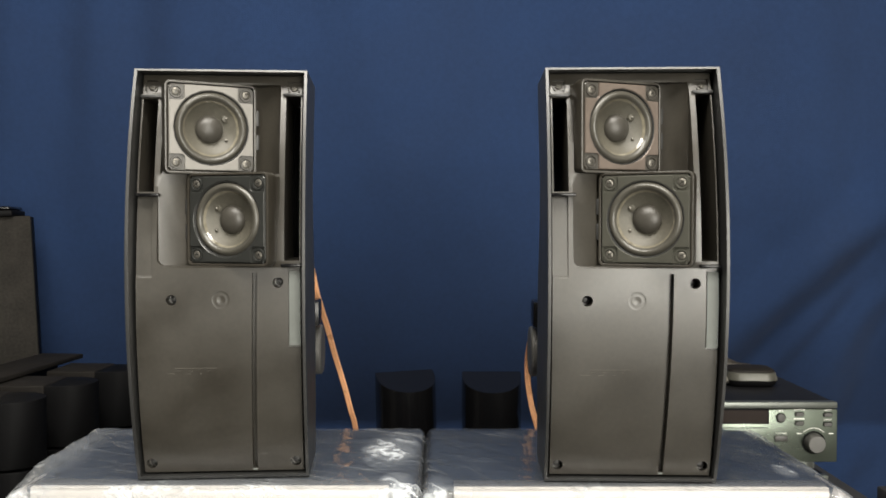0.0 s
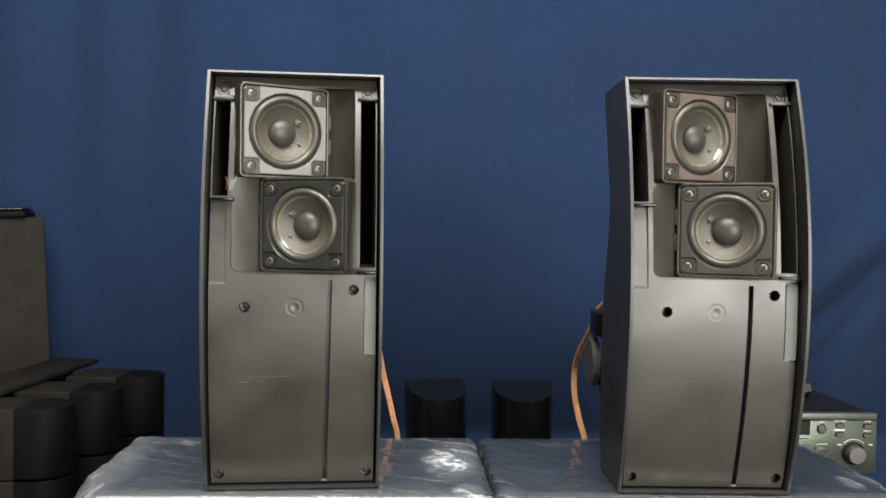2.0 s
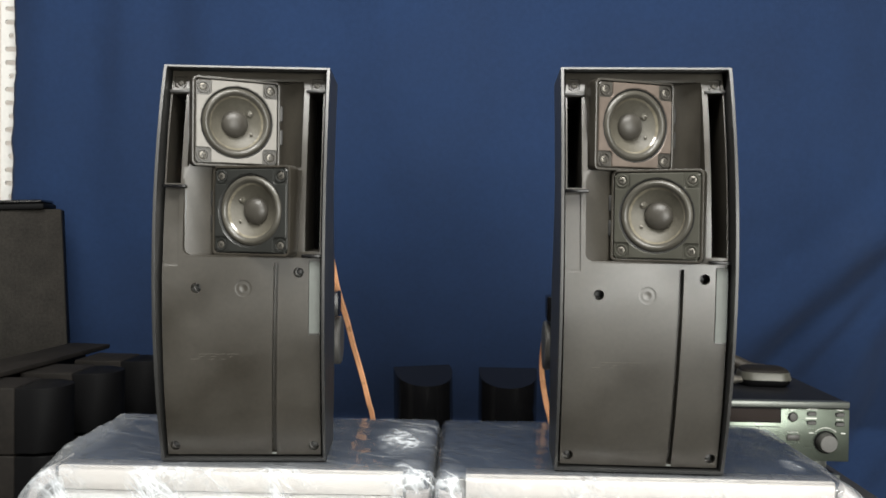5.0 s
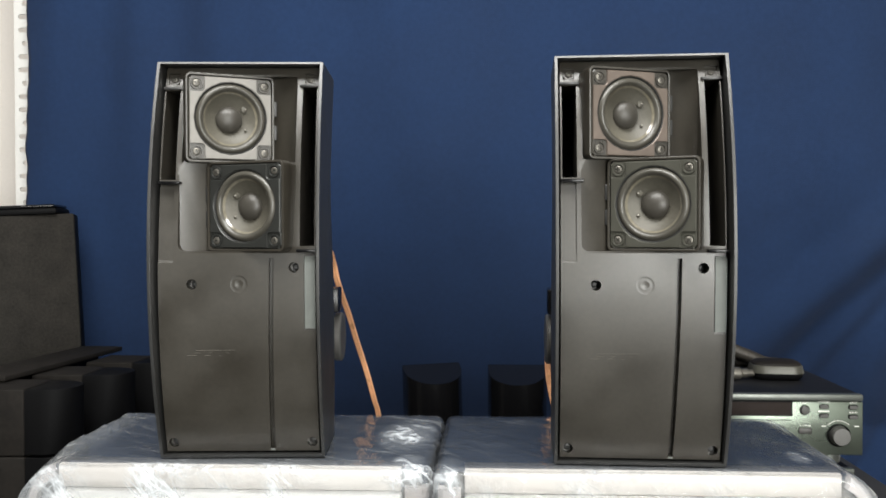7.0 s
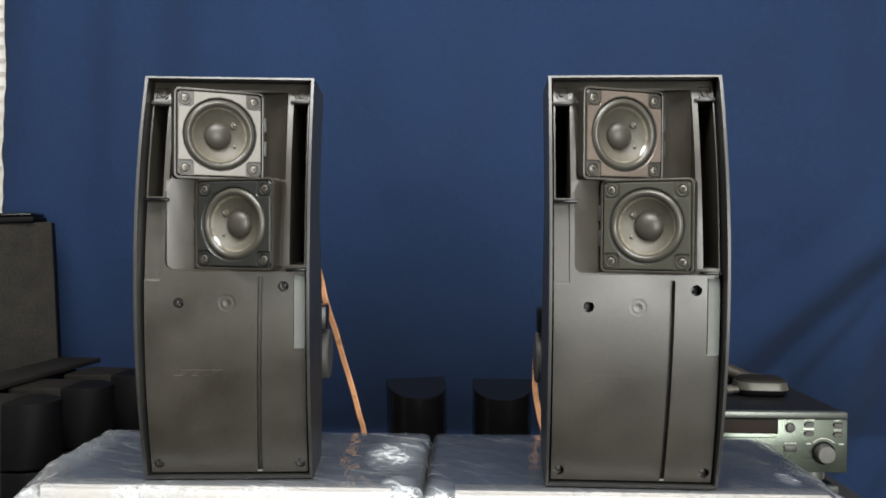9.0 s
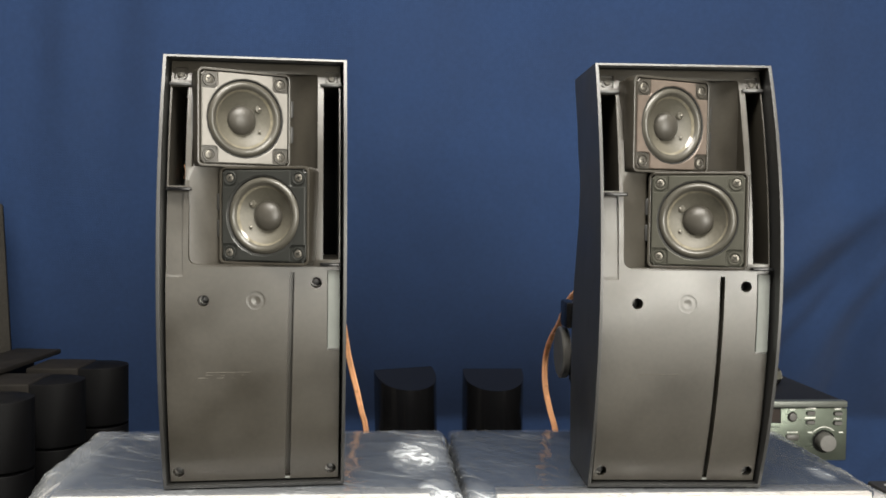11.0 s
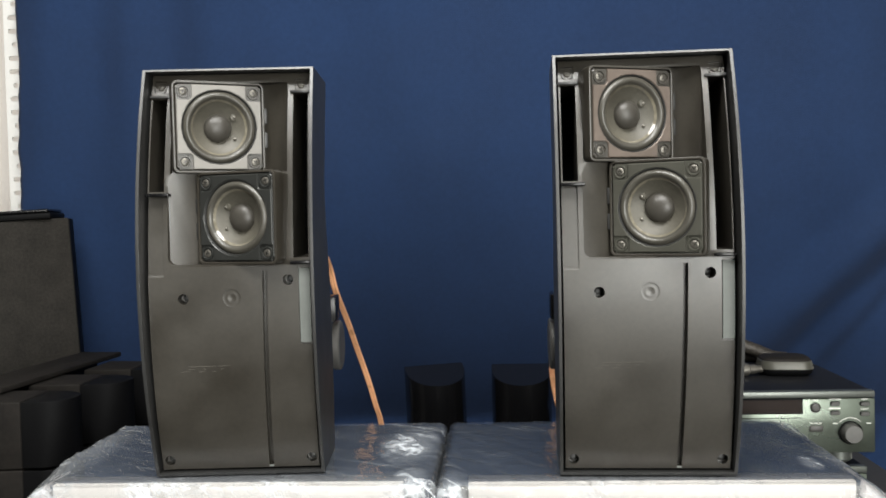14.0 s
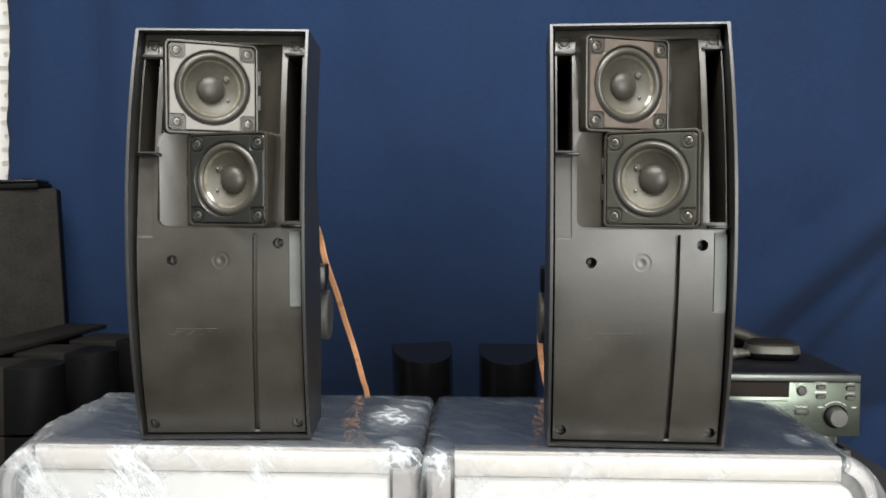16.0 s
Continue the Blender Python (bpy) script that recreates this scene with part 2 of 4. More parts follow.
# Unseen walls, ceiling and floor are kept dark to cut bounced light.
UNSEEN_DARK = material("unseen_wall_grey", (0.2, 0.19, 0.175), 0.9, vary=0.05, coarse=3, bump=0.2, bump_scale=60, spec=0.2)
FLOOR = material("grey_floor_tile", (0.055, 0.05, 0.045), 0.45, vary=0.12, coarse=4, bump=0.06)
TABLE = material("dark_table_laminate", (0.05, 0.048, 0.045), 0.5, vary=0.2, coarse=6, bump=0.08)


# ---- mesh helpers ----
def finish(bm, name, mat, angle=30):
    me = bpy.data.meshes.new(name)
    bmesh.ops.recalc_face_normals(bm, faces=bm.faces)
    bm.to_mesh(me)
    bm.free()
    me.materials.append(mat)
    me.polygons.foreach_set("use_smooth", [True] * len(me.polygons))
    me.set_sharp_from_angle(angle=radians(angle))
    return me


def part(name, bm, mat, parent=None, label="", m=None, angle=30):
    me = finish(bm, name, mat, angle) if isinstance(bm, bmesh.types.BMesh) else bm
    ob = new(name, me)
    ob.parent = parent
    if m is not None:
        ob.matrix_basis = m
    if label:
        tagged(ob, label)
    return ob


def thing(name, m, label, category, group="", kind=""):
    ob = new(name)
    ob.empty_display_size = 0.02
    ob.matrix_basis = m
    return tagged(ob, label, category, group, kind)


def box(x0, y0, z0, x1, y1, z1, bevel=0.0, seg=2, bm=None):
    bm = bm or bmesh.new()
    made = bmesh.ops.create_cube(bm, size=1.0)["verts"]
    for v in made:
        v.co = Vector(((x0 + x1) / 2 + v.co.x * (x1 - x0), (y0 + y1) / 2 + v.co.y * (y1 - y0), (z0 + z1) / 2 + v.co.z * (z1 - z0)))
    if bevel:
        edges = list({e for v in made for e in v.link_edges})
        bmesh.ops.bevel(bm, geom=edges, offset=bevel, segments=seg, profile=0.5, affect="EDGES")
    return bm


def lathe(profile, steps=48, bm=None, m=None):
    """Turns (radius, height) pairs about z; ends at radius 0 close to a point."""
    bm = bm or bmesh.new()
    m = m or Matrix()
    rings = []
    for r, h in profile:
        if r < 1e-6:
            rings.append([bm.verts.new(m @ Vector((0, 0, h)))])
        else:
            rings.append([bm.verts.new(m @ Vector((r * math.cos(2 * math.pi * i / steps), r * math.sin(2 * math.pi * i / steps), h))) for i in range(steps)])
    for a, b in zip(rings, rings[1:]):
        for i in range(steps):
            j = (i + 1) % steps
            if len(a) == 1 and len(b) > 1:
                bm.faces.new((a[0], b[i], b[j]))
            elif len(b) == 1 and len(a) > 1:
                bm.faces.new((a[i], a[j], b[0]))
            elif len(a) > 1:
                bm.faces.new((a[i], a[j], b[j], b[i]))
    return bm


def prism(poly, z0, z1, bm=None):
    """A closed upright prism over a polygon of (x, y)."""
    bm = bm or bmesh.new()
    lo = [bm.verts.new((x, y, z0)) for x, y in poly]
    hi = [bm.verts.new((x, y, z1)) for x, y in poly]
    bm.faces.new(lo[::-1])
    bm.faces.new(hi)
    n = len(poly)
    for i in range(n):
        bm.faces.new((lo[i], lo[(i + 1) % n], hi[(i + 1) % n], hi[i]))
    return bm


def loft(loops, bm=None):
    """A closed skin over loops of points, with capped ends."""
    bm = bm or bmesh.new()
    rows = [[bm.verts.new(p) for p in loop] for loop in loops]
    n = len(rows[0])
    for a, b in zip(rows, rows[1:]):
        for i in range(n):
            bm.faces.new((a[i], a[(i + 1) % n], b[(i + 1) % n], b[i]))
    bm.faces.new(rows[0][::-1])
    bm.faces.new(rows[-1])
    return bm


def tube(points, radius, steps=10, bm=None, flat=1.0):
    """A round cord along points, eased by a Catmull-Rom curve."""
    pts = [Vector(p) for p in points]
    fine = []
    for i in range(len(pts) - 1):
        p0, p1, p2, p3 = pts[max(i - 1, 0)], pts[i], pts[i + 1], pts[min(i + 2, len(pts) - 1)]
        for k in range(6):
            t = k / 6
            fine.append(0.5 * ((2 * p1) + (p2 - p0) * t + (2 * p0 - 5 * p1 + 4 * p2 - p3) * t * t + (3 * p1 - p0 - 3 * p2 + p3) * t ** 3))
    fine.append(pts[-1])
    loops = []
    for i, p in enumerate(fine):
        d = (fine[min(i + 1, len(fine) - 1)] - fine[max(i - 1, 0)]).normalized()
        s = d.cross(Vector((0, 1, 0.01))).normalized()
        u = s.cross(d)
        loops.append([p + radius * (s * math.cos(2 * math.pi * k / steps) + u * math.sin(2 * math.pi * k / steps) * flat) for k in range(steps)])
    return loft(loops, bm)


def carve(bm, cutters, bevel=0.0):
    """Cuts closed shapes out of a closed shape; returns the cut mesh as a bmesh."""
    holder = new("carving", finish(bm, "carving", CABINET))
    extra = []
    for c in cutters:
        cob = new("cutter", finish(c, "cutter", CABINET))
        mod = holder.modifiers.new("cut", "BOOLEAN")
        mod.operation, mod.object, mod.solver = "DIFFERENCE", cob, "EXACT"
        extra.append(cob)
    if bevel:
        mod = holder.modifiers.new("soft", "BEVEL")
        mod.width, mod.segments, mod.limit_method, mod.angle_limit = bevel, 2, "ANGLE", radians(40)
    graph = bpy.context.evaluated_depsgraph_get()
    graph.update()
    out = bmesh.new()
    me = bpy.data.meshes.new_from_object(holder.evaluated_get(graph))
    out.from_mesh(me)
    bpy.data.meshes.remove(me)
    for ob in (holder, *extra):
        me = ob.data
        bpy.data.objects.remove(ob)
        bpy.data.meshes.remove(me)
    return out


# ---- the room ----
T = 0.75   # the table's top


def wall(name, x0, y0, z0, x1, y1, z1, mat, label):
    return tagged(part(name, box(x0, y0, z0, x1, y1, z1), mat), label, "wall" if "wall" in name else name, "", "structure")


wall("floor", -2.8, -3.1, -0.1, 2.8, 2.2, 0.0, FLOOR, "grey tiled floor of the room")
# The ceiling and three of the walls are unseen; their grey limits bounce.
wall("ceiling", -2.8, -3.1, 2.7, 2.8, 2.2, 2.8, UNSEEN_DARK, "unseen ceiling, darkened to cut bounced light")
wall("wall_north", -2.8, 1.85, 0.0, 2.8, 1.95, 2.7, WALL, "warm white plastered wall behind the curtain")
# Unseen opening, sill and frame, added only to house the area lamp.
tagged(part("wall_south", carve(box(-2.8, -3.1, 0.0, 2.8, -3.0, 2.7), [box(SOUTH_LAMP_X - 1.07, -3.2, 0.43, SOUTH_LAMP_X + 1.07, -2.9, 2.27)]), UNSEEN_DARK), "unseen dark wall with an opening added for the area lamp", "wall", "", "structure")
window = tagged(part("lamp_opening_1", box(SOUTH_LAMP_X - 1.07, -3.1, 0.405, SOUTH_LAMP_X + 1.07, -2.97, 0.4295, 0.003), WHITE_STEEL), "white sill of the unseen opening added round the area lamp", "window", "", "structure")
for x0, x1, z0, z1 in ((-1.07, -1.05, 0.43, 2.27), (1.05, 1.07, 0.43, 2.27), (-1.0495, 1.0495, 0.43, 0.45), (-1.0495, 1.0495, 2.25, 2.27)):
    part("opening_frame", box(SOUTH_LAMP_X + x0, -3.08, z0, SOUTH_LAMP_X + x1, -3.03, z1, 0.002), WHITE_STEEL, window)
wall("wall_west", -2.8, -3.0, 0.0, -2.7, 1.85, 2.7, UNSEEN_DARK, "unseen wall, darkened to cut bounced light")
wall("wall_east", 2.7, -3.0, 0.0, 2.8, 1.85, 2.7, UNSEEN_DARK, "unseen wall, darkened to cut bounced light")

table = thing("table", pose(0, 0, 0), "dark laminate work table under the audio gear", "table")
part("tabletop", box(-0.95, 0.52, T - 0.03, 0.56, 1.44, T, 0.004), TABLE, table)
for x in (-0.9, 0.5):
    for y in (0.57, 1.39):
        part("leg", box(x - 0.025, y - 0.025, 0, x + 0.025, y + 0.025, T - 0.03, 0.003), TABLE, table)


def curtain():
    bm = bmesh.new()
    nx, nz = 300, 220
    x0, x1, z0, z1 = -0.79, 1.25, 0.25, 2.3
    grid = []
    for j in range(nz + 1):
        height = z0 + (z1 - z0) * j / nz
        row = []
        for i in range(nx + 1):
            s = i / nx
            # sweep added to darken the lower cloth: drawn back to the wall, more in the middle and to the right
            side = min(1, max(0, (x0 + (x1 - x0) * s + 0.60) / 0.45))
            back = (0.04 + 0.13 * side * side * (3 - 2 * side)) * min(1.2, max(0, (1.24 - height) / 0.44)) ** 1.7
            z = 1.107 + (height - 1.107) * 1.55 / (1.55 + back)
            low = min(1, max(0, (1.05 - z) / 0.45))
            x = x0 + (x1 - x0) * s
            x -= low ** 1.3 * 0.36 * max(0, (x - 0.35)) / 0.9
            if i < 3:
                x += 0.006 * noise.noise((z * 9, 0, 3.3)) + 0.004 * noise.noise((z * 31, 0, 1.1))
            soft = 0.55 + 0.45 * min(1, max(0, (z - 0.7) / 0.8))
            y = 0.010 * soft * math.sin(x * 21 + 1.6 * noise.noise((x * 2.2, 0, z * 0.5)) * 3)
            edge = math.exp(-((x + 0.60) / 0.20) ** 2) * min(1, max(0, (z - 1.05) / 0.3))
            y += 0.009 * edge * math.sin(x * 44 + 0.8 * math.sin(z * 3))
            y += 0.010 * noise.noise((x * 3.0, 2.0, z * 2.0))
            # slanting pulls at the lower right: a broad ridge with a hollow under it, then a lesser pair
            pull = min(1, max(0, (x - 0.28) / 0.3)) * min(1, max(0, (1.36 - z) / 0.3))
            d = (z - 0.889) - 0.855 * (x - 0.525) + 0.010 * noise.noise((x * 5, 3.0, z * 5))
            y += pull * (0.021 * math.exp(-((d + 0.022) / 0.040) ** 2) - 0.023 * math.exp(-((d - 0.050) / 0.050) ** 2)
                         + 0.005 * math.exp(-((d - 0.15) / 0.06) ** 2))
            e = d + 0.072 - 0.15 * (x - 0.60)
            y += pull * (0.009 * math.exp(-((e + 0.018) / 0.026) ** 2) - 0.007 * math.exp(-((e - 0.020) / 0.028) ** 2))
            f = (z - 0.785) - 2.0 * (x - 0.686)
            y += pull * (0.012 * math.exp(-((f + 0.02) / 0.05) ** 2) - 0.009 * math.exp(-((f - 0.10) / 0.07) ** 2))
            fan = min(1, max(0, (x - 0.44) / 0.16)) * min(1, max(0, (1.22 - z) / 0.22))
            g = (z - 0.85) - 1.25 * (x - 0.62)
            y += fan * 0.0022 * math.sin(g * 55 + 2.2 * noise.noise((x * 6, 4.0, z * 6)))
            # faint crumples all over
            y += 0.0016 * noise.noise((x * 14, 5.0, z * 7)) + 0.0009 * noise.noise((x * 31, 6.0, z * 23))
            row.append(bm.verts.new((x * (1 + back / 1.55), 1.55 + y + back, height)))
        grid.append(row)
    for a, b in zip(grid, grid[1:]):
        for i in range(nx):
            bm.faces.new((a[i], a[i + 1], b[i + 1], b[i]))
    ob = part("curtain", bm, BLUE, angle=180)
    mod = ob.modifiers.new("thickness", "SOLIDIFY")
    mod.thickness = 0.0012
    return tagged(ob, "deep blue woven cloth curtain hanging in soft folds", "curtain")


curtain()


def slotted_angle(name, m, length, label, both=True):
    """A white steel angle with oval slots; length along z, one flange along x and one along y."""
    top = thing(name, m, label, "rack post")
    slots = []
    k = 0
    z = 0.018
    while z < length - 0.012:
        wide = (k % 3) != 2
        cut = bmesh.new()
        if wide:
            poly = [(0.019 + 0.007 * math.copysign(1, math.cos(a)) + 0.0045 * math.cos(a), 0.0045 * math.sin(a)) for a in [2 * math.pi * (i + 0.5) / 16 for i in range(16)]]
        else:
            poly = [(0.019 + 0.0048 * math.cos(2 * math.pi * i / 14), 0.0048 * math.sin(2 * math.pi * i / 14)) for i in range(14)]
        prism(poly, -0.01, 0.01, cut)
        bmesh.ops.transform(cut, matrix=Matrix.Translation((0, 0, z)) @ pose(0, 0, 0, 90), verts=cut.verts)
        slots.append(cut)
        z += 0.024
        k += 1
    part("slotted_flange", carve(box(0, -0.001, 0, 0.038, 0.001, length), slots), WHITE_STEEL, top)
    part("side_flange", box(0.0362, 0.0012, 0, 0.038, 0.038, length), WHITE_STEEL, top)
    return top


slotted_angle("slotted_angle_post", pose(-0.834, 1.585, 0.0), 2.2, "white slotted steel angle post beside the curtain edge")


# ---- the two open loudspeakers ----
W, H = 0.068, 0.328   # half width, height


def bulge(v):
    """How far the rim's front edge stands forward at a height."""
    return 0.0345 * (1 - ((v - 0.165) / 0.165) ** 2) - 0.0015


def recess(v):
    """How far the inner baffle lies behind the rim: it is bent less than the rim."""
    return bulge(v) - 0.0185 + (1.15 if v < 0.15 else 1.05) * (v - 0.15) ** 2


REAR = [(0.0, 0.092), (0.05, 0.096), (0.10, 0.096), (0.15, 0.089), (0.18, 0.079), (0.205, 0.070), (0.235, 0.067), (0.276, 0.081), (0.33, 0.100)]


def rear_depth(v):
    """The back is waisted above the middle and full below: eased between a few heights."""
    v = min(max(v, 0.0), 0.3299)
    for (a, ya), (b, yb) in zip(REAR, REAR[1:]):
        if a <= v <= b:
            k = (v - a) / (b - a)
            return ya + (yb - ya) * k * k * (3 - 2 * k) * 0.5 + (yb - ya) * k * 0.5


def bent_solid(hw, front, back, low, high, radius=0.0, rows=44):
    """A bent upright block: front and back are depths as functions of height."""
    loops = []
    for j in range(rows + 1):
        v = low + (high - low) * j / rows
        yf, yb = front(v), back(v)

        def at(x, y):
            return (x, y, v)
        loop = [at(-hw, yf), at(-hw, (yf + yb) / 2)]
        if radius:
            for i in range(6):
                a = math.pi / 2 * i / 5
                loop.append(at(-hw + radius * (1 - math.cos(a)), yb - radius * (1 - math.sin(a))))
            for i in range(6):
                a = math.pi / 2 * (1 - i / 5)
                loop.append(at(hw - radius * (1 - math.cos(a)), yb - radius * (1 - math.sin(a))))
        else:
            loop += [at(-hw, yb), at(hw, yb)]
        loop += [at(hw, (yf + yb) / 2), at(hw, yf)]
        loops.append(loop)
    return loft(loops)


def rounded(bm, x, z, radius):
    """Rounds the edge that runs in depth at x, z."""
    edges = [e for e in bm.edges if all(abs(v.co.x - x) < 1e-6 and abs(v.co.z - z) < 1e-6 for v in e.verts)]
    bmesh.ops.bevel(bm, geom=edges, offset=radius, segments=5, profile=0.5, affect="EDGES", clamp_overlap=False)


def rod(x, z, r, y0, y1, steps=20):
    bm = prism([(x + r * math.cos(2 * math.pi * i / steps), -z + r * math.sin(2 * math.pi * i / steps)) for i in range(steps)], y0, y1)
    bmesh.ops.transform(bm, matrix=Matrix(((1, 0, 0, 0), (0, 0, 1, 0), (0, -1, 0, 0), (0, 0, 0, 1))), verts=bm.verts)
    return bm


def screw_mesh(r, mat=None):
    """A pan-head cross screw that looks along -y."""
    mat = mat or STEEL
    bm = lathe([(r, 0.0), (r, 0.0006), (r * 0.93, 0.0010), (r * 0.75, 0.0013), (r * 0.4, 0.00145), (0, 0.0015)], 20)
    cuts = [box(-r * 0.62, -r * 0.14, 0.0005, r * 0.62, r * 0.14, 0.004), box(-r * 0.13, -r * 0.62, 0.0005, r * 0.14, r * 0.62, 0.004)]
    bmesh.ops.remove_doubles(bm, verts=bm.verts, dist=1e-7)
    bm.faces.new([v for v in bm.verts if abs(v.co.z) < 1e-7][::-1])
    out = carve(bm, cuts)
    bmesh.ops.transform(out, matrix=pose(0, 0, 0, 90), verts=out.verts)
    return finish(out, "screw", mat, 25)


SCREW, SMALL_SCREW, DARK_SCREW = screw_mesh(0.0031), screw_mesh(0.0028, EAR_SCREW), screw_mesh(0.0028, CABINET)


def notched_plate(half, notch, hole, thick, bevel=0.0006):
    """A square plate with cut-out corners and a round hole, facing -y."""
    outer = []
    for q in range(4):
        c, s = math.cos(q * math.pi / 2), math.sin(q * math.pi / 2)
        pts = [(half, -half + notch), (half, -0.3 * half), (half, 0), (half, 0.3 * half), (half, half - notch)]
        r = 0.003
        k = half - notch
        for i in range(5):
            a = math.pi / 2 * i / 4
            pts.append((k + r * (1 - math.sin(a)), k + r * (1 - math.cos(a))))
        outer += [(x * c - y * s, x * s + y * c) for x, y in pts]
    n = len(outer)
    bm = bmesh.new()
    rings = []
    for z, shrink in ((0, 0), (thick - bevel, 0), (thick, bevel)):
        rings.append([bm.verts.new((x * (1 - shrink / half), y * (1 - shrink / half), z)) for x, y in outer])
    inner = []
    for z, grow in ((thick, bevel), (thick - bevel, 0), (0, 0)):
        inner.append([bm.verts.new(((hole + grow) * math.cos(math.atan2(y, x)), (hole + grow) * math.sin(math.atan2(y, x)), z)) for x, y in outer])
    seq = rings + inner + [rings[0]]
    for a, b in zip(seq, seq[1:]):
        for i in range(n):
            bm.faces.new((a[i], a[(i + 1) % n], b[(i + 1) % n], b[i]))
    bmesh.ops.transform(bm, matrix=pose(0, 0, 0, 90), verts=bm.verts)
    return bm


def turned(profile, steps=56):
    """A turned piece about the axis that looks along -y."""
    bm = lathe(profile, steps)
    bmesh.ops.transform(bm, matrix=pose(0, 0, 0, 90), verts=bm.verts)
    return bm


def driver(parent, m, plate, side, label):
    """A small full-range driver: basket with ears, plate, rolled edge, cone, dust cap, rivets, screws."""
    basket = notched_plate(0.0340, 0.0022, 0.0297, 0.0045)
    bmesh.ops.translate(basket, vec=(0, 0.0045, 0), verts=basket.verts)
    top = part("driver", basket, plate if plate in (PLATE_DARK, PLATE_GREY) else BAFFLE, parent, label, m)
    part("front_plate", notched_plate(0.0335, 0.0122, 0.0298, 0.0016), plate, top, m=pose(0, 0.0002, 0))
    part("gasket_ring", turned([(0.0300, 0.0), (0.0299, 0.0008), (0.0294, 0.0010), (0.0287, 0.0004), (0.0282, -0.0012)]), RUBBER, top, "black rubber gasket ring")
    roll = [(0.0286 - 0.0063 * i / 14, -0.0006 + 0.0026 * math.sin(math.pi * i / 14) ** 0.8) for i in range(15)]
    part("surround", turned(roll), SURROUND, top)
    cone = [(0.0222, -0.0012)] + [(0.0220 - 0.0112 * i / 12, -0.0014 - 0.0072 * (i / 12) ** 0.8) for i in range(13)]
    part("cone", turned(cone), CONE, top, "grey paper cone")
    part("glue_ring", turned([(0.0232, 0.0000), (0.0228, -0.0001), (0.0216, -0.0014), (0.0208, -0.0024)]), VARNISH, top, "glossy bead of clear glue")
    part("dust_cap", turned([(0.0112 * math.cos(a), -0.0084 + 0.0072 * math.sin(a)) for a in [math.pi / 2 * i / 12 for i in range(13)]]), CAP, top, "domed dark dust cap")
    for k in (-1, 1):
        part("rivet", turned([(0.0013, 0.0), (0.0011, 0.0008), (0.0005, 0.0013), (0, 0.0014)], 12), STEEL, top, m=pose(side * 0.0130, 0.0052, 0.0086 * k))
    part("lead_glue", turned([(0.0034, -0.0010), (0.0026, 0.0004), (0.0012, 0.0008), (0, 0.0009)], 14), CONE, top, m=pose(side * 0.0126, 0.0058, 0.0088))
    for sx in (-1, 1):
        for sz in (-1, 1):
            part("screw", SCREW, STEEL, top, m=pose(sx * 0.0278, 0.0006, sz * 0.0278, 0, random.uniform(0, 90), 0))
            part("screw_well", turned([(0.0052, 0.0), (0.0049, 0.0009), (0.0040, 0.0009), (0.0036, 0.0001)], 20), top.data.materials[0], top, m=pose(sx * 0.0276, 0.0, sz * 0.0276))
    return top


def weighted(ob):
    """Lets the large faces rule the shading at small rounded edges."""
    mod = ob.modifiers.new("shading", "WEIGHTED_NORMAL")
    mod.keep_sharp, mod.weight = True, 100
    return ob


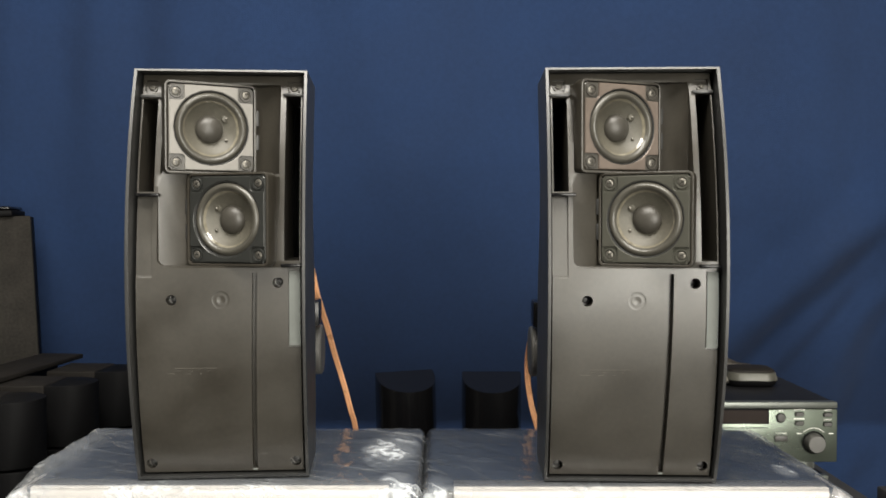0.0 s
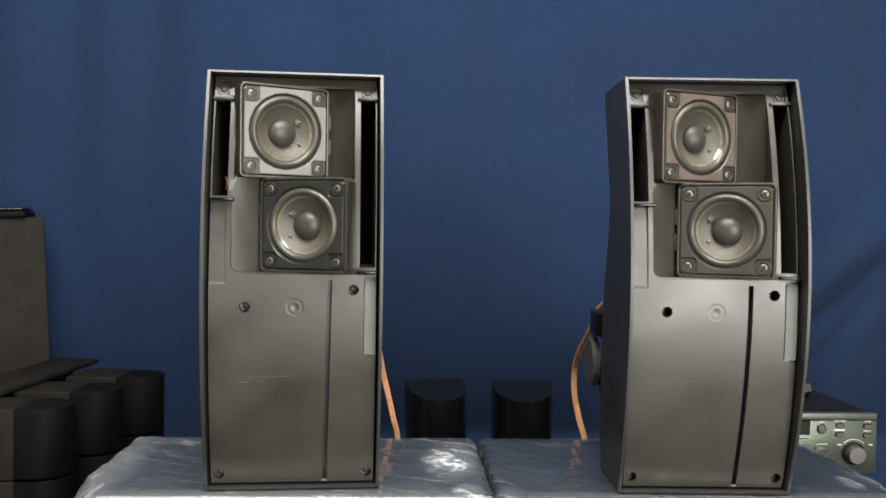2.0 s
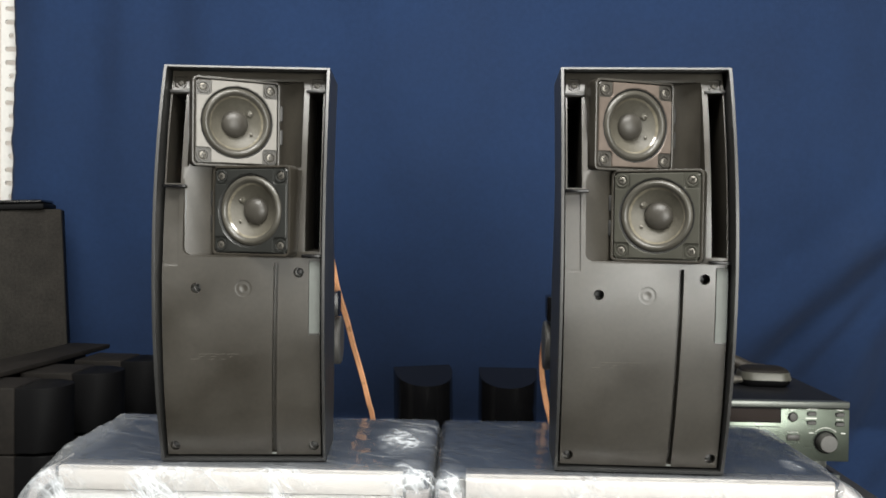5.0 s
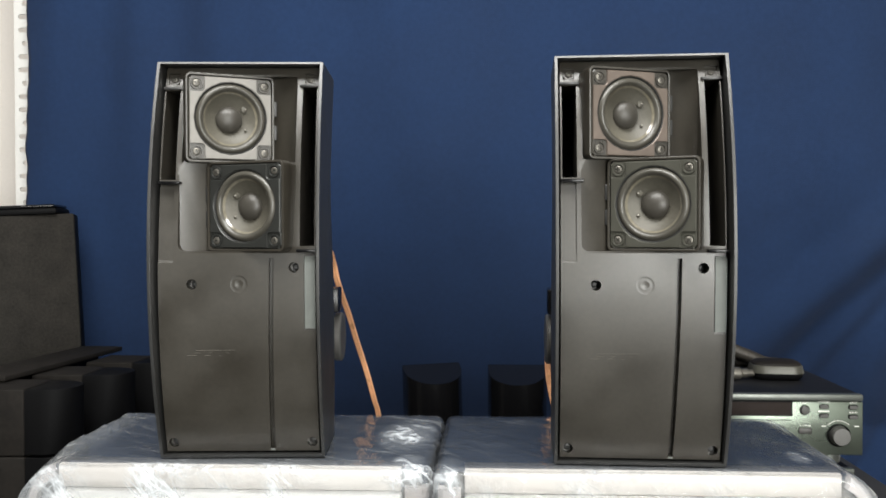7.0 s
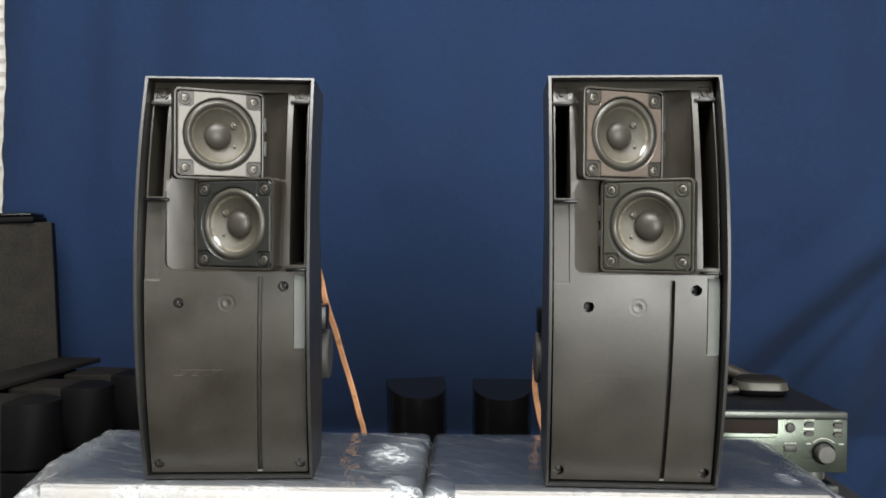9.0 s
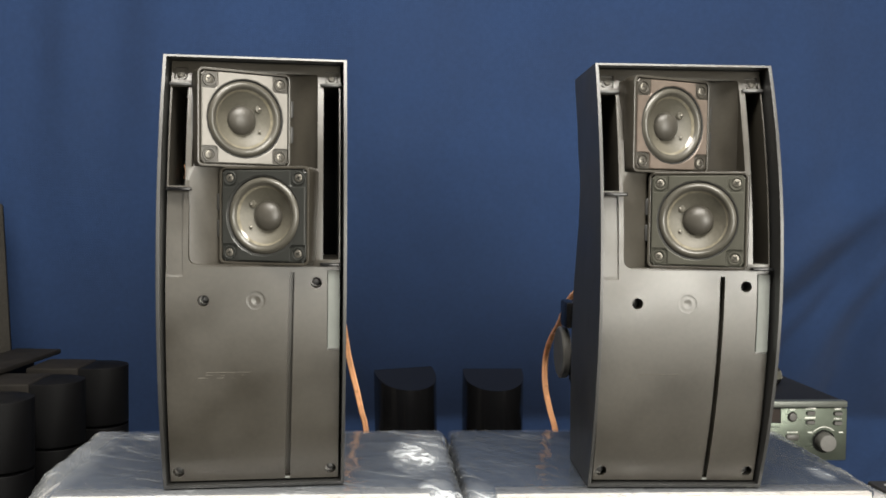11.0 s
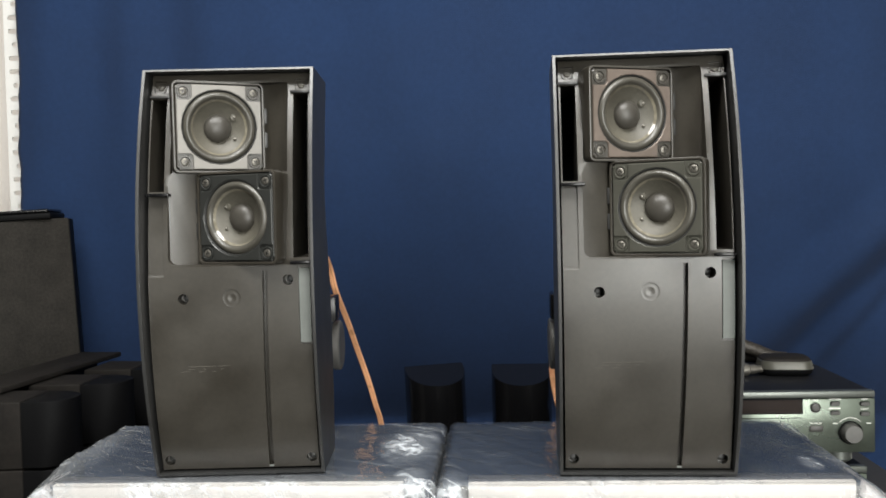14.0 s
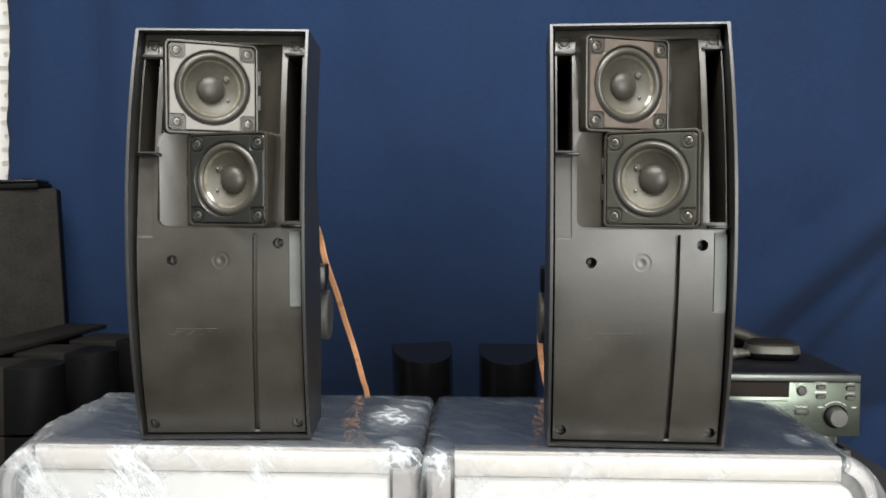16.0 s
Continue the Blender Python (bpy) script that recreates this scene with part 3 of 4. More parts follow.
def loudspeaker(m, inner, upper_plate, lower_plate, lean_label):
    top = thing("loudspeaker", m, "curved charcoal loudspeaker without grille, " + lean_label, "loudspeaker", "open loudspeakers")

    def face(v):
        return -bulge(v)

    def rear(v):
        return rear_depth(v)
    shell = carve(bent_solid(W, face, rear, 0.0, H, radius=0.012),
                  [bent_solid(W - 0.0025, lambda v: face(v) - 0.02, lambda v: rear(v) - 0.004, 0.0028, H - 0.0018, radius=0.009)], 0.0007)
    weighted(part("cabinet", shell, CABINET, top))

    up, lo = 0.281, 0.2085
    tilt = math.radians(23.5)
    c, s = math.cos(tilt), math.sin(tilt)
    u0, w0, u1, w1 = -0.008, 0.000, 0.007, -0.0190

    def on_up(d, back=0.0):   # along the upper driver's plane, d to the right
        return (u0 + d * c - back * s, w0 + d * s + back * c)

    def on_lo(d, back=0.0):
        return (u1 + d * c + back * s, w1 - d * s + back * c)
    well_up = prism([(-0.046, -0.06), (-0.0462, on_up(-0.040, 0.012)[1]), on_up(-0.036, 0.012), on_up(0.035, 0.009), *[(0.0250 + 0.0212 * (0.45 * math.sin(math.pi / 2 * i / 12) + 0.55 * i / 12), 0.0100 + 0.0115 * (0.45 * math.cos(math.pi / 2 * i / 12) + 0.55 * (1 - i / 12))) for i in range(13)], (0.0462, -0.06)], 0.2445, 0.3175)
    rounded(well_up, 0.0462, 0.3175, 0.008)
    well_lo = prism([(0.0462, -0.06), (0.0462, on_lo(0.040, 0.012)[1]), on_lo(0.036, 0.012), on_lo(-0.036, 0.012), (-0.0290, -0.0030), (-0.0475, -0.0110), (-0.0475, -0.06)], 0.1720, 0.2470)
    rounded(well_lo, -0.0475, 0.1720, 0.006)
    cutters = [well_up, well_lo,
               box(-0.0622, -0.08, 0.2300, -0.0505, 0.12, 0.3050), box(0.0505, -0.08, 0.1760, 0.0624, 0.12, 0.3080)]
    sheen_cut = box(0.0540, -0.06, 0.108, 0.0642, -0.0150, 0.1700)
    cutters.append(sheen_cut)
    channel = bmesh.new()   # shallow channel under the upper slot, deeper towards the top
    loft([[(-0.0645, face(z) - 0.02, z), (-0.0512, face(z) - 0.02, z), (-0.0512, face(z) + recess(z) + deep, z), (-0.0645, face(z) + recess(z) + deep, z)]
          for z, deep in ((0.1630, 0.0003), (0.1660, 0.0014), (0.1900, 0.0020), (0.2150, 0.0026), (0.2290, 0.0030))], channel)
    cutters.append(channel)
    groove = bmesh.new()
    pts = [(0.0068, 0.0246), (0.05, 0.0256), (0.09, 0.0264), (0.13, 0.0272), (0.1665, 0.0278)]
    loft([[(x - 0.0019, face(z) - 0.02, z), (x + 0.0019, face(z) - 0.02, z), (x + 0.0019, face(z) + recess(z) + 0.007, z), (x - 0.0019, face(z) + recess(z) + 0.007, z)] for z, x in pts], groove)
    cutters.append(groove)
    holes = [(-0.0365, 0.1455, 0.0042, 0.014), (0.0458, 0.1590, 0.0042, 0.014), (-0.0572, 0.0125, 0.0042, 0.0085), (0.0575, 0.0125, 0.0042, 0.0085)]
    for x, z, r, deep in holes:
        cutters.append(rod(x, z, r, -0.08, face(z) + recess(z) + deep))
    for sx in (-1, 1):
        z = 0.3150
        pocket = box(-0.0048, -0.05, -0.0050, 0.0048, 0.0022, 0.0055)
        bmesh.ops.transform(pocket, matrix=pose(sx * 0.0565, face(z) + recess(z), z, -17), verts=pocket.verts)
        cutters.append(pocket)
    # moulded dish with a raised ring
    y0, y1 = -0.06, face(0.1455) + recess(0.1455)
    dish = lathe([(0, y0), (0.0072, y0), (0.0070, y1 + 0.00025), (0.0058, y1 + 0.0004), (0.0042, y1 + 0.0003), (0.0034, y1 + 0.00025), (0.0028, y1 + 0.0004), (0.0010, y1 + 0.0005), (0, y1 + 0.0010)], 32)
    bmesh.ops.remove_doubles(dish, verts=dish.verts, dist=1e-7)
    bmesh.ops.transform(dish, matrix=Matrix.Translation((0.0015, 0, 0.1455)) @ Matrix(((1, 0, 0, 0), (0, 0, 1, 0), (0, -1, 0, 0), (0, 0, 0, 1))), verts=dish.verts)
    bmesh.ops.recalc_face_normals(dish, faces=dish.faces)
    cutters.append(dish)
    slab = bent_solid(W - 0.0046, lambda v: face(v) + recess(v), lambda v: rear(v) - 0.0135, 0.0046, H - 0.0026, rows=60)
    weighted(part("baffle", carve(slab, cutters, 0.0006), BAFFLE, top, "grey moulded inner baffle"))

    # ledges and pins round the slots
    for x0, x1, z in ((-0.0645, -0.0480, 0.3070), (0.0480, 0.0645, 0.3095)):
        y = face(z) + recess(z) - 0.0025
        part("ledge", box(x0, y, z - 0.0012, x1, y + 0.012, z + 0.0012, 0.0005), CABINET, top)
    for x0, x1, z in ((-0.0640, -0.0455, 0.2275), (0.0485, 0.0645, 0.1725)):
        y = face(z) + recess(z) - 0.006
        part("pin", box(x0, y, z - 0.0013, x1, y + 0.012, z + 0.0013, 0.0006), SATIN_BLACK, top)
    # pale strip, bent with the front: painted light reflected in the shallow recess
    recess_sheen = []
    for i in range(9):
        z = 0.1095 + 0.0585 * i / 8
        recess_sheen.append([(x, y, z) for x, y in ((0.0545, face(z) + recess(z) - 0.001), (0.0632, face(z) + recess(z) - 0.001), (0.0632, face(z) + recess(z) + 0.006), (0.0545, face(z) + recess(z) + 0.006))])
    part("recess_sheen", loft(recess_sheen), PALE_SHEEN, top, "pale strip for light reflected in the recess")
    # Black sheet added so that the slots read as deep shade.
    slot_sheet = []
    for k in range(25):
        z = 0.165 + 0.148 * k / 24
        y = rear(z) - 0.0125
        slot_sheet.append([(-0.062, y, z - 0.003), (0.062, y, z - 0.003), (0.062, y + 0.003, z - 0.003), (-0.062, y + 0.003, z - 0.003)])
    part("slot_shade_sheet", loft(slot_sheet), SLOT_BLACK, top, "black sheet added to darken the slots")
    if inner > 0:
        part("inner_wire", tube([(-0.0595, 0.048, 0.2480), (-0.0580, 0.044, 0.2445), (-0.0578, 0.043, 0.2410), (-0.0590, 0.046, 0.2375)], 0.0007, 8), COPPER, top, "thin orange wire inside the slot")
    for x, z, r, deep in holes:
        part("screw", DARK_SCREW, CABINET, top, m=pose(x, face(z) + recess(z) + deep - 0.0005, z, 0, random.uniform(0, 90), 0))
    for sx in (-1, 1):
        z = 0.3150
        ear = pose(sx * 0.0565, face(z) + recess(z), z, -17)
        part("screw_boss", rod(0, 0, 0.0046, 0.0008, 0.004, 20), BAFFLE, top, m=ear)
        part("screw", SMALL_SCREW, EAR_SCREW, top, m=ear @ pose(0, 0.0008, 0, 0, random.uniform(0, 90), 0))
    # faint moulded line of unreadable marks, pale for the highlights on their edges
    for x, w, z in ((-0.0345, 0.008, 0.0915), (-0.0255, 0.005, 0.0915), (-0.0195, 0.006, 0.0915), (-0.0120, 0.009, 0.0916),
                    (-0.0410, 0.007, 0.0872), (-0.0350, 0.0045, 0.0893), (-0.0270, 0.0045, 0.0872), (-0.0240, 0.003, 0.0893), (-0.0160, 0.002, 0.0872), (-0.0095, 0.002, 0.0893)):
        part("moulded_mark", box(0, -0.00015, -0.00015, w, 0.00015, 0.00015), MARK, top, m=pose(x, face(z) + recess(z), z, 52))

    # driver mounts and drivers
    for name, u, w, z, ang, plate, side, label in (("upper", u0, w0, up, 23.5, upper_plate, 1, "small square driver with a pale steel plate, angled outwards"),
                                                   ("lower", u1, w1, lo, -23.5, lower_plate, -1, "small square driver with a dark plate, angled outwards")):
        here = pose(u, w, z, 0, 0, ang)
        mount = carve(box(-0.0343, 0.0047, -0.0343, 0.0343, 0.0230, 0.0343, 0.0015, 2), [rod(0, 0, 0.0292, -0.02, 0.04, 48)])
        lip = []
        for half, r in ((0.0364, 0.0045), (0.0345, 0.0030)):
            lip.append([(sx * (half - r) + r * math.cos(math.pi / 2 * (q + i / 5)), sy * (half - r) + r * math.sin(math.pi / 2 * (q + i / 5)))
                        for q, (sx, sy) in enumerate(((1, 1), (-1, 1), (-1, -1), (1, -1))) for i in range(6)])
        rim = carve(prism(lip[0], -0.012, 0.0006), [prism(lip[1], -0.03, 0.03)], 0.0004)
        bmesh.ops.transform(rim, matrix=pose(0, 0, 0, 90), verts=rim.verts)
        part("mount_rim", rim, BAFFLE, top, m=here)
        part("driver_mount", mount, BAFFLE, top, m=here)
        for k in (-1, 1):
            part("clip", box(-0.0012, -0.0006, -0.0062, 0.0014, 0.009, 0.0062, 0.0004), CABINET, top, m=here @ pose(side * 0.0375, 0.001, 0.009 * k * 1.1))
        driver(top, here, plate, side, label)

    # rear swivel with its round foot
    zc = 0.091
    bx = inner * (W - 0.010)
    arm = tube([(bx - inner * 0.02, 0.070, zc - 0.02), (bx - inner * 0.005, 0.103, zc - 0.012), (bx - inner * 0.006, 0.130, zc - 0.028)], 0.010, 12)
    part("swivel_arm", arm, SATIN_BLACK, top, "black swivel arm")
    foot = lathe([(0, -0.004), (0.0220, -0.004), (0.0235, -0.0026), (0.0235, 0.0026), (0.022, 0.004), (0.0, 0.004)], 40)
    part("swivel_foot", foot, KNOB, top, "round grey swivel foot", m=pose(bx + inner * 0.010, 0.130, zc - 0.005, 0, 90, -inner * 2))
    part("swivel_block", box(min(bx - inner * 0.010, bx + inner * 0.013), 0.094, zc + 0.021, max(bx - inner * 0.010, bx + inner * 0.013), 0.128, zc + 0.044, 0.002), SATIN_BLACK, top, "black swivel block")
    # Pale sliver painted as the glint at the groove's lower end.
    part("groove_end_glint", box(0.0228, face(0.006) + recess(0.006) - 0.0004, 0.0052, 0.0264, face(0.006) + recess(0.006) + 0.003, 0.0066), PALE_SHEEN, top)
    part("terminal_block", box(-0.02, 0.086, zc + 0.020, 0.02, 0.104, zc + 0.048, 0.002), SATIN_BLACK, top)
    return top


BOX_TOP = T + 0.153
loudspeaker(pose(-0.1765, 0.7218, BOX_TOP + 0.0002, 0, 0, 4.2), 1, PLATE_LIGHT, PLATE_DARK, "pale upper driver plate, on wrapped cabinet")
loudspeaker(pose(0.1485, 0.7110, BOX_TOP + 0.0002, 0, 0, -2.0), -1, PLATE_BROWN, PLATE_GREY, "brownish upper driver plate, on wrapped cabinet")


def cable(points, label):
    top = thing("speaker_cable", pose(*points[-1]), label, "cable", "speaker cables")
    base = Vector(points[-1])
    for k in (-1, 1):
        part("strand", tube([Vector(p) - base + Vector((k * 0.0012, 0, 0)) for p in points], 0.0019, 10), COPPER, top)
    return top


cable([(-0.132, 0.815, 1.090), (-0.126, 0.845, 1.074), (-0.1250, 0.865, 1.0600), (-0.1230, 0.875, 1.0420), (-0.1210, 0.890, 1.0270), (-0.1180, 0.920, 1.0020), (-0.1150, 0.950, 0.9730), (-0.1110, 0.970, 0.9490), (-0.1060, 0.980, 0.9260), (-0.1010, 0.987, 0.9020), (-0.0970, 0.992, 0.8840), (-0.0915, 0.995, 0.83), (-0.090, 0.997, T + 0.003)], "twin orange cable curving from loudspeaker down behind cabinet")
cable([(0.104, 0.815, 1.058), (0.1005, 0.850, 1.046), (0.0960, 0.875, 1.0320), (0.0940, 0.905, 1.0080), (0.0910, 0.935, 0.9870), (0.0900, 0.955, 0.9650), (0.0910, 0.960, 0.9370), (0.0950, 0.953, 0.9120), (0.1000, 0.947, 0.8910), (0.103, 0.950, 0.86), (0.104, 0.952, T + 0.003)], "twin orange cable bowing from loudspeaker down behind cabinet")


# ---- the two wrapped cabinets below ----
def wrapped_cabinet(x0, x1, y0, y1, round_left, round_right, seed, film, label):
    top = thing("wrapped_cabinet", pose((x0 + x1) / 2, y0, T), label, "loudspeaker", "wrapped cabinets")
    hw, d, h = (x1 - x0) / 2, y1 - y0, BOX_TOP - T - 0.0015
    radii = {-1: round_left, 1: round_right}

    def outline(inset):
        """The cabinet's front outline with rounded upper corners, from lower left to lower right."""
        pts = [(-hw + inset, 0.0)]
        for sx in (-1, 1):
            rr = max(0.002, radii[sx] - inset)
            arc = []
            for k in range(11):
                a = math.pi / 2 * k / 10
                arc.append((sx * (hw - inset - rr * (1 - math.cos(a))), h - inset - rr * (1 - math.sin(a))))
            pts += arc if sx < 0 else arc[::-1]
        return pts + [(hw - inset, 0.0)]

    def upright(poly, ya, yb, bevel=0.0):
        bm = prism([(x, -z) for x, z in poly][::-1], ya, yb)
        bmesh.ops.transform(bm, matrix=Matrix(((1, 0, 0, 0), (0, 0, 1, 0), (0, -1, 0, 0), (0, 0, 0, 1))), verts=bm.verts)
        if bevel:
            edges = [e for e in bm.edges if abs(e.verts[0].co.y - ya) < 1e-6 and abs(e.verts[1].co.y - ya) < 1e-6]
            bmesh.ops.bevel(bm, geom=edges, offset=bevel, segments=3, profile=0.5, affect="EDGES")
        return bm
    part("body", upright(outline(0.0), 0.008, d, 0.003), NAVY_TOP, top, "dark glossy laminate body")
    xl, xr = -hw + max(0.021, round_left * 0.8), hw - max(0.021, round_right * 0.8)
    part("top_strip", box(xl, 0.004, h - 0.004, xr, 0.0185, h + 0.0004, 0.0003), STRIP, top, "grey strip along the front edge")
    part("front_band", box(xl, -0.001, h - 0.0195, xr, 0.0078, h - 0.0006, 0.001), BAND, top, "pearl white front band")
    grille = []
    for sx in (-1, 1):
        rr = 0.014 if radii[sx] > 0.02 else 0.002
        arc = [(sx * (hw - 0.021 - rr * (1 - math.cos(a))), h - 0.0203 - rr * (1 - math.sin(a))) for a in [math.pi / 2 * k / 6 for k in range(7)]]
        arc = [(sx * (hw - 0.021), 0.008)] + arc
        grille += arc if sx < 0 else arc[::-1]
    part("grille", upright(grille, -0.006, 0.0078, 0.002), WHITE_MESH, top, "white front grille")
    part("gap_panel", upright(outline(0.005), 0.0035, 0.0079), GREY_TAPE, top, "grey recessed front rim")
    for sx in (-1, 1):
        r = radii[sx]
        loops = []
        last = math.radians(66) if r > 0.02 else 0.0
        for k in range(13):
            if k < 5 or r < 0.02:
                px, pz, nx_, nz_ = hw, (h - max(r, 0.016)) * k / (5 if r > 0.02 else 12), 1.0, 0.0
            else:
                a = last * (k - 5) / 7
                px, pz, nx_, nz_ = hw - r + r * math.cos(a), h - r + r * math.sin(a), math.cos(a), math.sin(a)

            def at(off, y):
                return (sx * (px + nx_ * off), y, pz + nz_ * off)
            deep = 0.010 if r > 0.02 else 0.018
            loops.append([at(-deep, -0.004), at(-0.004, -0.004), at(-0.001, -0.001), at(0.001, 0.006), at(0.001, 0.046), at(-deep, 0.046)])
        part("corner_post", loft(loops), SILVER, top, "silver plastic corner post")
    # the film: over the top, down the front and the sides
    bm = bmesh.new()
    nx, ny = 220, 160
    side, front = 0.070, 0.080
    grid = []
    for j in range(ny + 1):
        b = (front + d + 0.004) * j / ny - front
        row = []
        for i in range(nx + 1):
            a = (2 * hw + 2 * side) * i / nx - hw - side
            r0 = radii[-1 if a < 0 else 1]
            r = r0 + 0.003 - (max(0, r0 - 0.012) * min(1, max(0, b / 0.07)) if a < 0 else 0)
            ex = abs(a) - (hw + 0.003 - r)
            x, drop, tilt = a, 0.0, 0.0
            if ex > 0:
                tilt = min(ex / r, math.pi / 2)
                x = math.copysign(hw + 0.003 - r + r * math.sin(tilt), a)
                drop += r * (1 - math.cos(tilt)) + max(0, ex - r * math.pi / 2)
            ry = 0.005
            y = b
            if b < ry:
                e = ry - b
                ang = min(e / ry, math.pi / 2)
                y = ry - ry * math.sin(ang) - 0.0085 * min(1, e / ry)
                drop += ry * (1 - math.cos(ang)) + max(0, e - ry * math.pi / 2)
            n2 = noise.noise((a * 55 + b * 30, b * 20 - a * 16, seed * 2.0))
            n3 = noise.noise((a * 30, b * 30, seed + 5.0))
            out = (1 - abs(n2)) ** 8 * 0.0006 + 0.0005 * abs(n3)
            if seed < 5:   # bunched folds near the inner rear corner of this one
                heap = math.exp(-(((x - hw + 0.026) / 0.018) ** 2 + ((b - d * 0.58) / 0.040) ** 2)) + 0.6 * math.exp(-(((x - hw + 0.02) / 0.03) ** 2 + ((b - 0.01) / 0.03) ** 2))
                out += 0.0042 * heap * (1 - abs(noise.noise((a * 60 + b * 20, b * 38, 2)))) ** 3 + 0.0015 * heap * abs(noise.noise((a * 150, b * 120, 4)))
            if tilt > 0.3:
                out += 0.0022 * abs(noise.noise((b * 70, seed, a * 12))) + 0.0014 * abs(noise.noise((b * 190, seed, a * 25)))
            row.append(bm.verts.new((x + math.copysign(out * math.sin(tilt), a), y - (out if b < 0 else 0), h + 0.0006 - drop + (out * math.cos(tilt) if b > 0 else 0))))
        grid.append(row)
    for a, b in zip(grid, grid[1:]):
        for i in range(nx):
            bm.faces.new((a[i], a[i + 1], b[i + 1], b[i]))
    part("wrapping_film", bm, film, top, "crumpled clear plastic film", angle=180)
    return top


wrapped_cabinet(-0.354, -0.0215, 0.706, 0.900, 0.036, 0.005, 1.7, FILM_CRUMPLED, "white-fronted loudspeaker cabinet lying wrapped in crumpled clear film")
wrapped_cabinet(-0.0125, 0.332, 0.703, 0.900, 0.005, 0.036, 9.2, FILM_SMOOTH, "white-fronted loudspeaker cabinet lying wrapped in clear film")


# ---- small satellite loudspeakers ----
def satellite(m, label, group, mat):
    """Two stacked cubes with tapering sides and a bowed grille, looking along -y; the back is at y = 0."""
    top = thing("satellite_speaker", m, label, "loudspeaker", group)
    for k in range(2):
        z0 = 0.0795 * k
        shell = prism([(-0.039, 0.0), (-0.0365, -0.066), (0.0365, -0.066), (0.039, 0.0)], z0, z0 + 0.0785)
        bmesh.ops.bevel(shell, geom=list(shell.edges), offset=0.0022, segments=3, profile=0.5, affect="EDGES")
        part("cube", shell, mat, top)
        bow = [(-0.0355 * math.cos(a), -0.0662 - 0.052 * math.sin(a) ** 0.6) for a in [math.pi * i / 20 for i in range(21)]]
        grille = prism(bow, z0 + 0.0012, z0 + 0.0775)
        rim = [e for e in grille.edges if abs(e.verts[0].co.z - e.verts[1].co.z) < 1e-6]
        bmesh.ops.bevel(grille, geom=rim, offset=0.0015, segments=2, profile=0.5, affect="EDGES")
        part("grille", grille, BLACK, top, "black bowed grille")
    part("neck", lathe([(0, -0.001), (0.013, -0.001), (0.013, 0.0015), (0, 0.0015)], 20), BLACK, top, m=pose(0, -0.035, 0.079))
    return top


for x, y, turn in ((-0.562, 1.152, 90), (-0.540, 1.264, 88), (-0.582, 1.040, 92)):
    satellite(pose(x, y, T, 0, 0, turn), "dusty black twin-cube satellite loudspeaker turned sideways in a row", "stacked satellites", DUSTY)


def bowed_satellite(m, label):
    """A narrow column with a bowed front and a top that slopes down to the front."""
    top = thing("satellite_speaker", m, label, "loudspeaker", "rear satellites")
    bow = [(-0.0385, 0.0), (-0.039, -0.004)] + [(-0.039 * math.cos(a), -0.006 - 0.056 * math.sin(a) ** 0.75) for a in [math.pi * i / 24 for i in range(25)]] + [(0.039, -0.004), (0.0385, 0.0)]
    for name, lo, hi, slope, mat in (("lower_body", 0.0, 0.079, 0.0, BLACK), ("upper_body", 0.0805, 0.163, 0.30, SATIN_BLACK)):
        bm = bmesh.new()
        a = [bm.verts.new((x, y, lo)) for x, y in bow]
        b = [bm.verts.new((x, y, hi + slope * y)) for x, y in bow]
        bm.faces.new(a[::-1])
        lid = bm.faces.new(b)
        n = len(bow)
        for i in range(n):
            bm.faces.new((a[i], a[(i + 1) % n], b[(i + 1) % n], b[i]))
        bmesh.ops.bevel(bm, geom=list(lid.edges), offset=0.0022, segments=3, profile=0.5, affect="EDGES")
        part(name, bm, mat, top)
    part("neck", lathe([(0, -0.001), (0.012, -0.001), (0.012, 0.0018), (0, 0.0018)], 20), BLACK, top, m=pose(0, -0.024, 0.0795))
    return top


bowed_satellite(pose(-0.049, 1.205, T, 0, -1.5, 13), "black bowed satellite loudspeaker turned slightly, on the table")
bowed_satellite(pose(0.064, 1.200, T, 0, 0, 0), "black bowed satellite loudspeaker on the table behind cabinets")
dark = thing("speaker_box", pose(-0.561, 1.050, T, 0, 0, -5), "dusty black flat-topped loudspeaker box behind the small satellites", "loudspeaker")
part("casing", box(-0.062, 0.008, 0.0, -0.034, 0.282, 0.1590, 0.002), BLACK, dark)
part("top_plate", box(-0.064, 0.0, 0.1594, 0.0, 0.290, 0.1662, 0.0015), DUSTY, dark, "dusty black top plate")

# ---- the tall grey loudspeaker with a black case on top ----
tall = thing("bookshelf_speaker", pose(-0.628, 1.415, T + 0.001, 0, -2.6, 20), "large dark grey cloth-fronted loudspeaker standing near the curtain", "loudspeaker")
part("cabinet", box(-0.30, 0.012, 0.0, -0.002, 0.085, 0.371, 0.003), BLACK, tall)
part("grille", box(-0.302, -0.004, 0.002, 0.0, 0.0118, 0.3715, 0.003), GRILLE_CLOTH, tall, "dark grey cloth grille")
case = thing("flat_case", pose(-0.757, 1.405, T + 0.3668, 0, -2.6, 14), "flat black plastic case lying on the grey loudspeaker", "case")
part("tray", box(-0.10, -0.04, 0.0005, 0.088, 0.06, 0.010, 0.003), BLACK, case)
part("lid", box(-0.097, -0.037, 0.0105, 0.085, 0.057, 0.016, 0.003, 3), SATIN_BLACK, case)


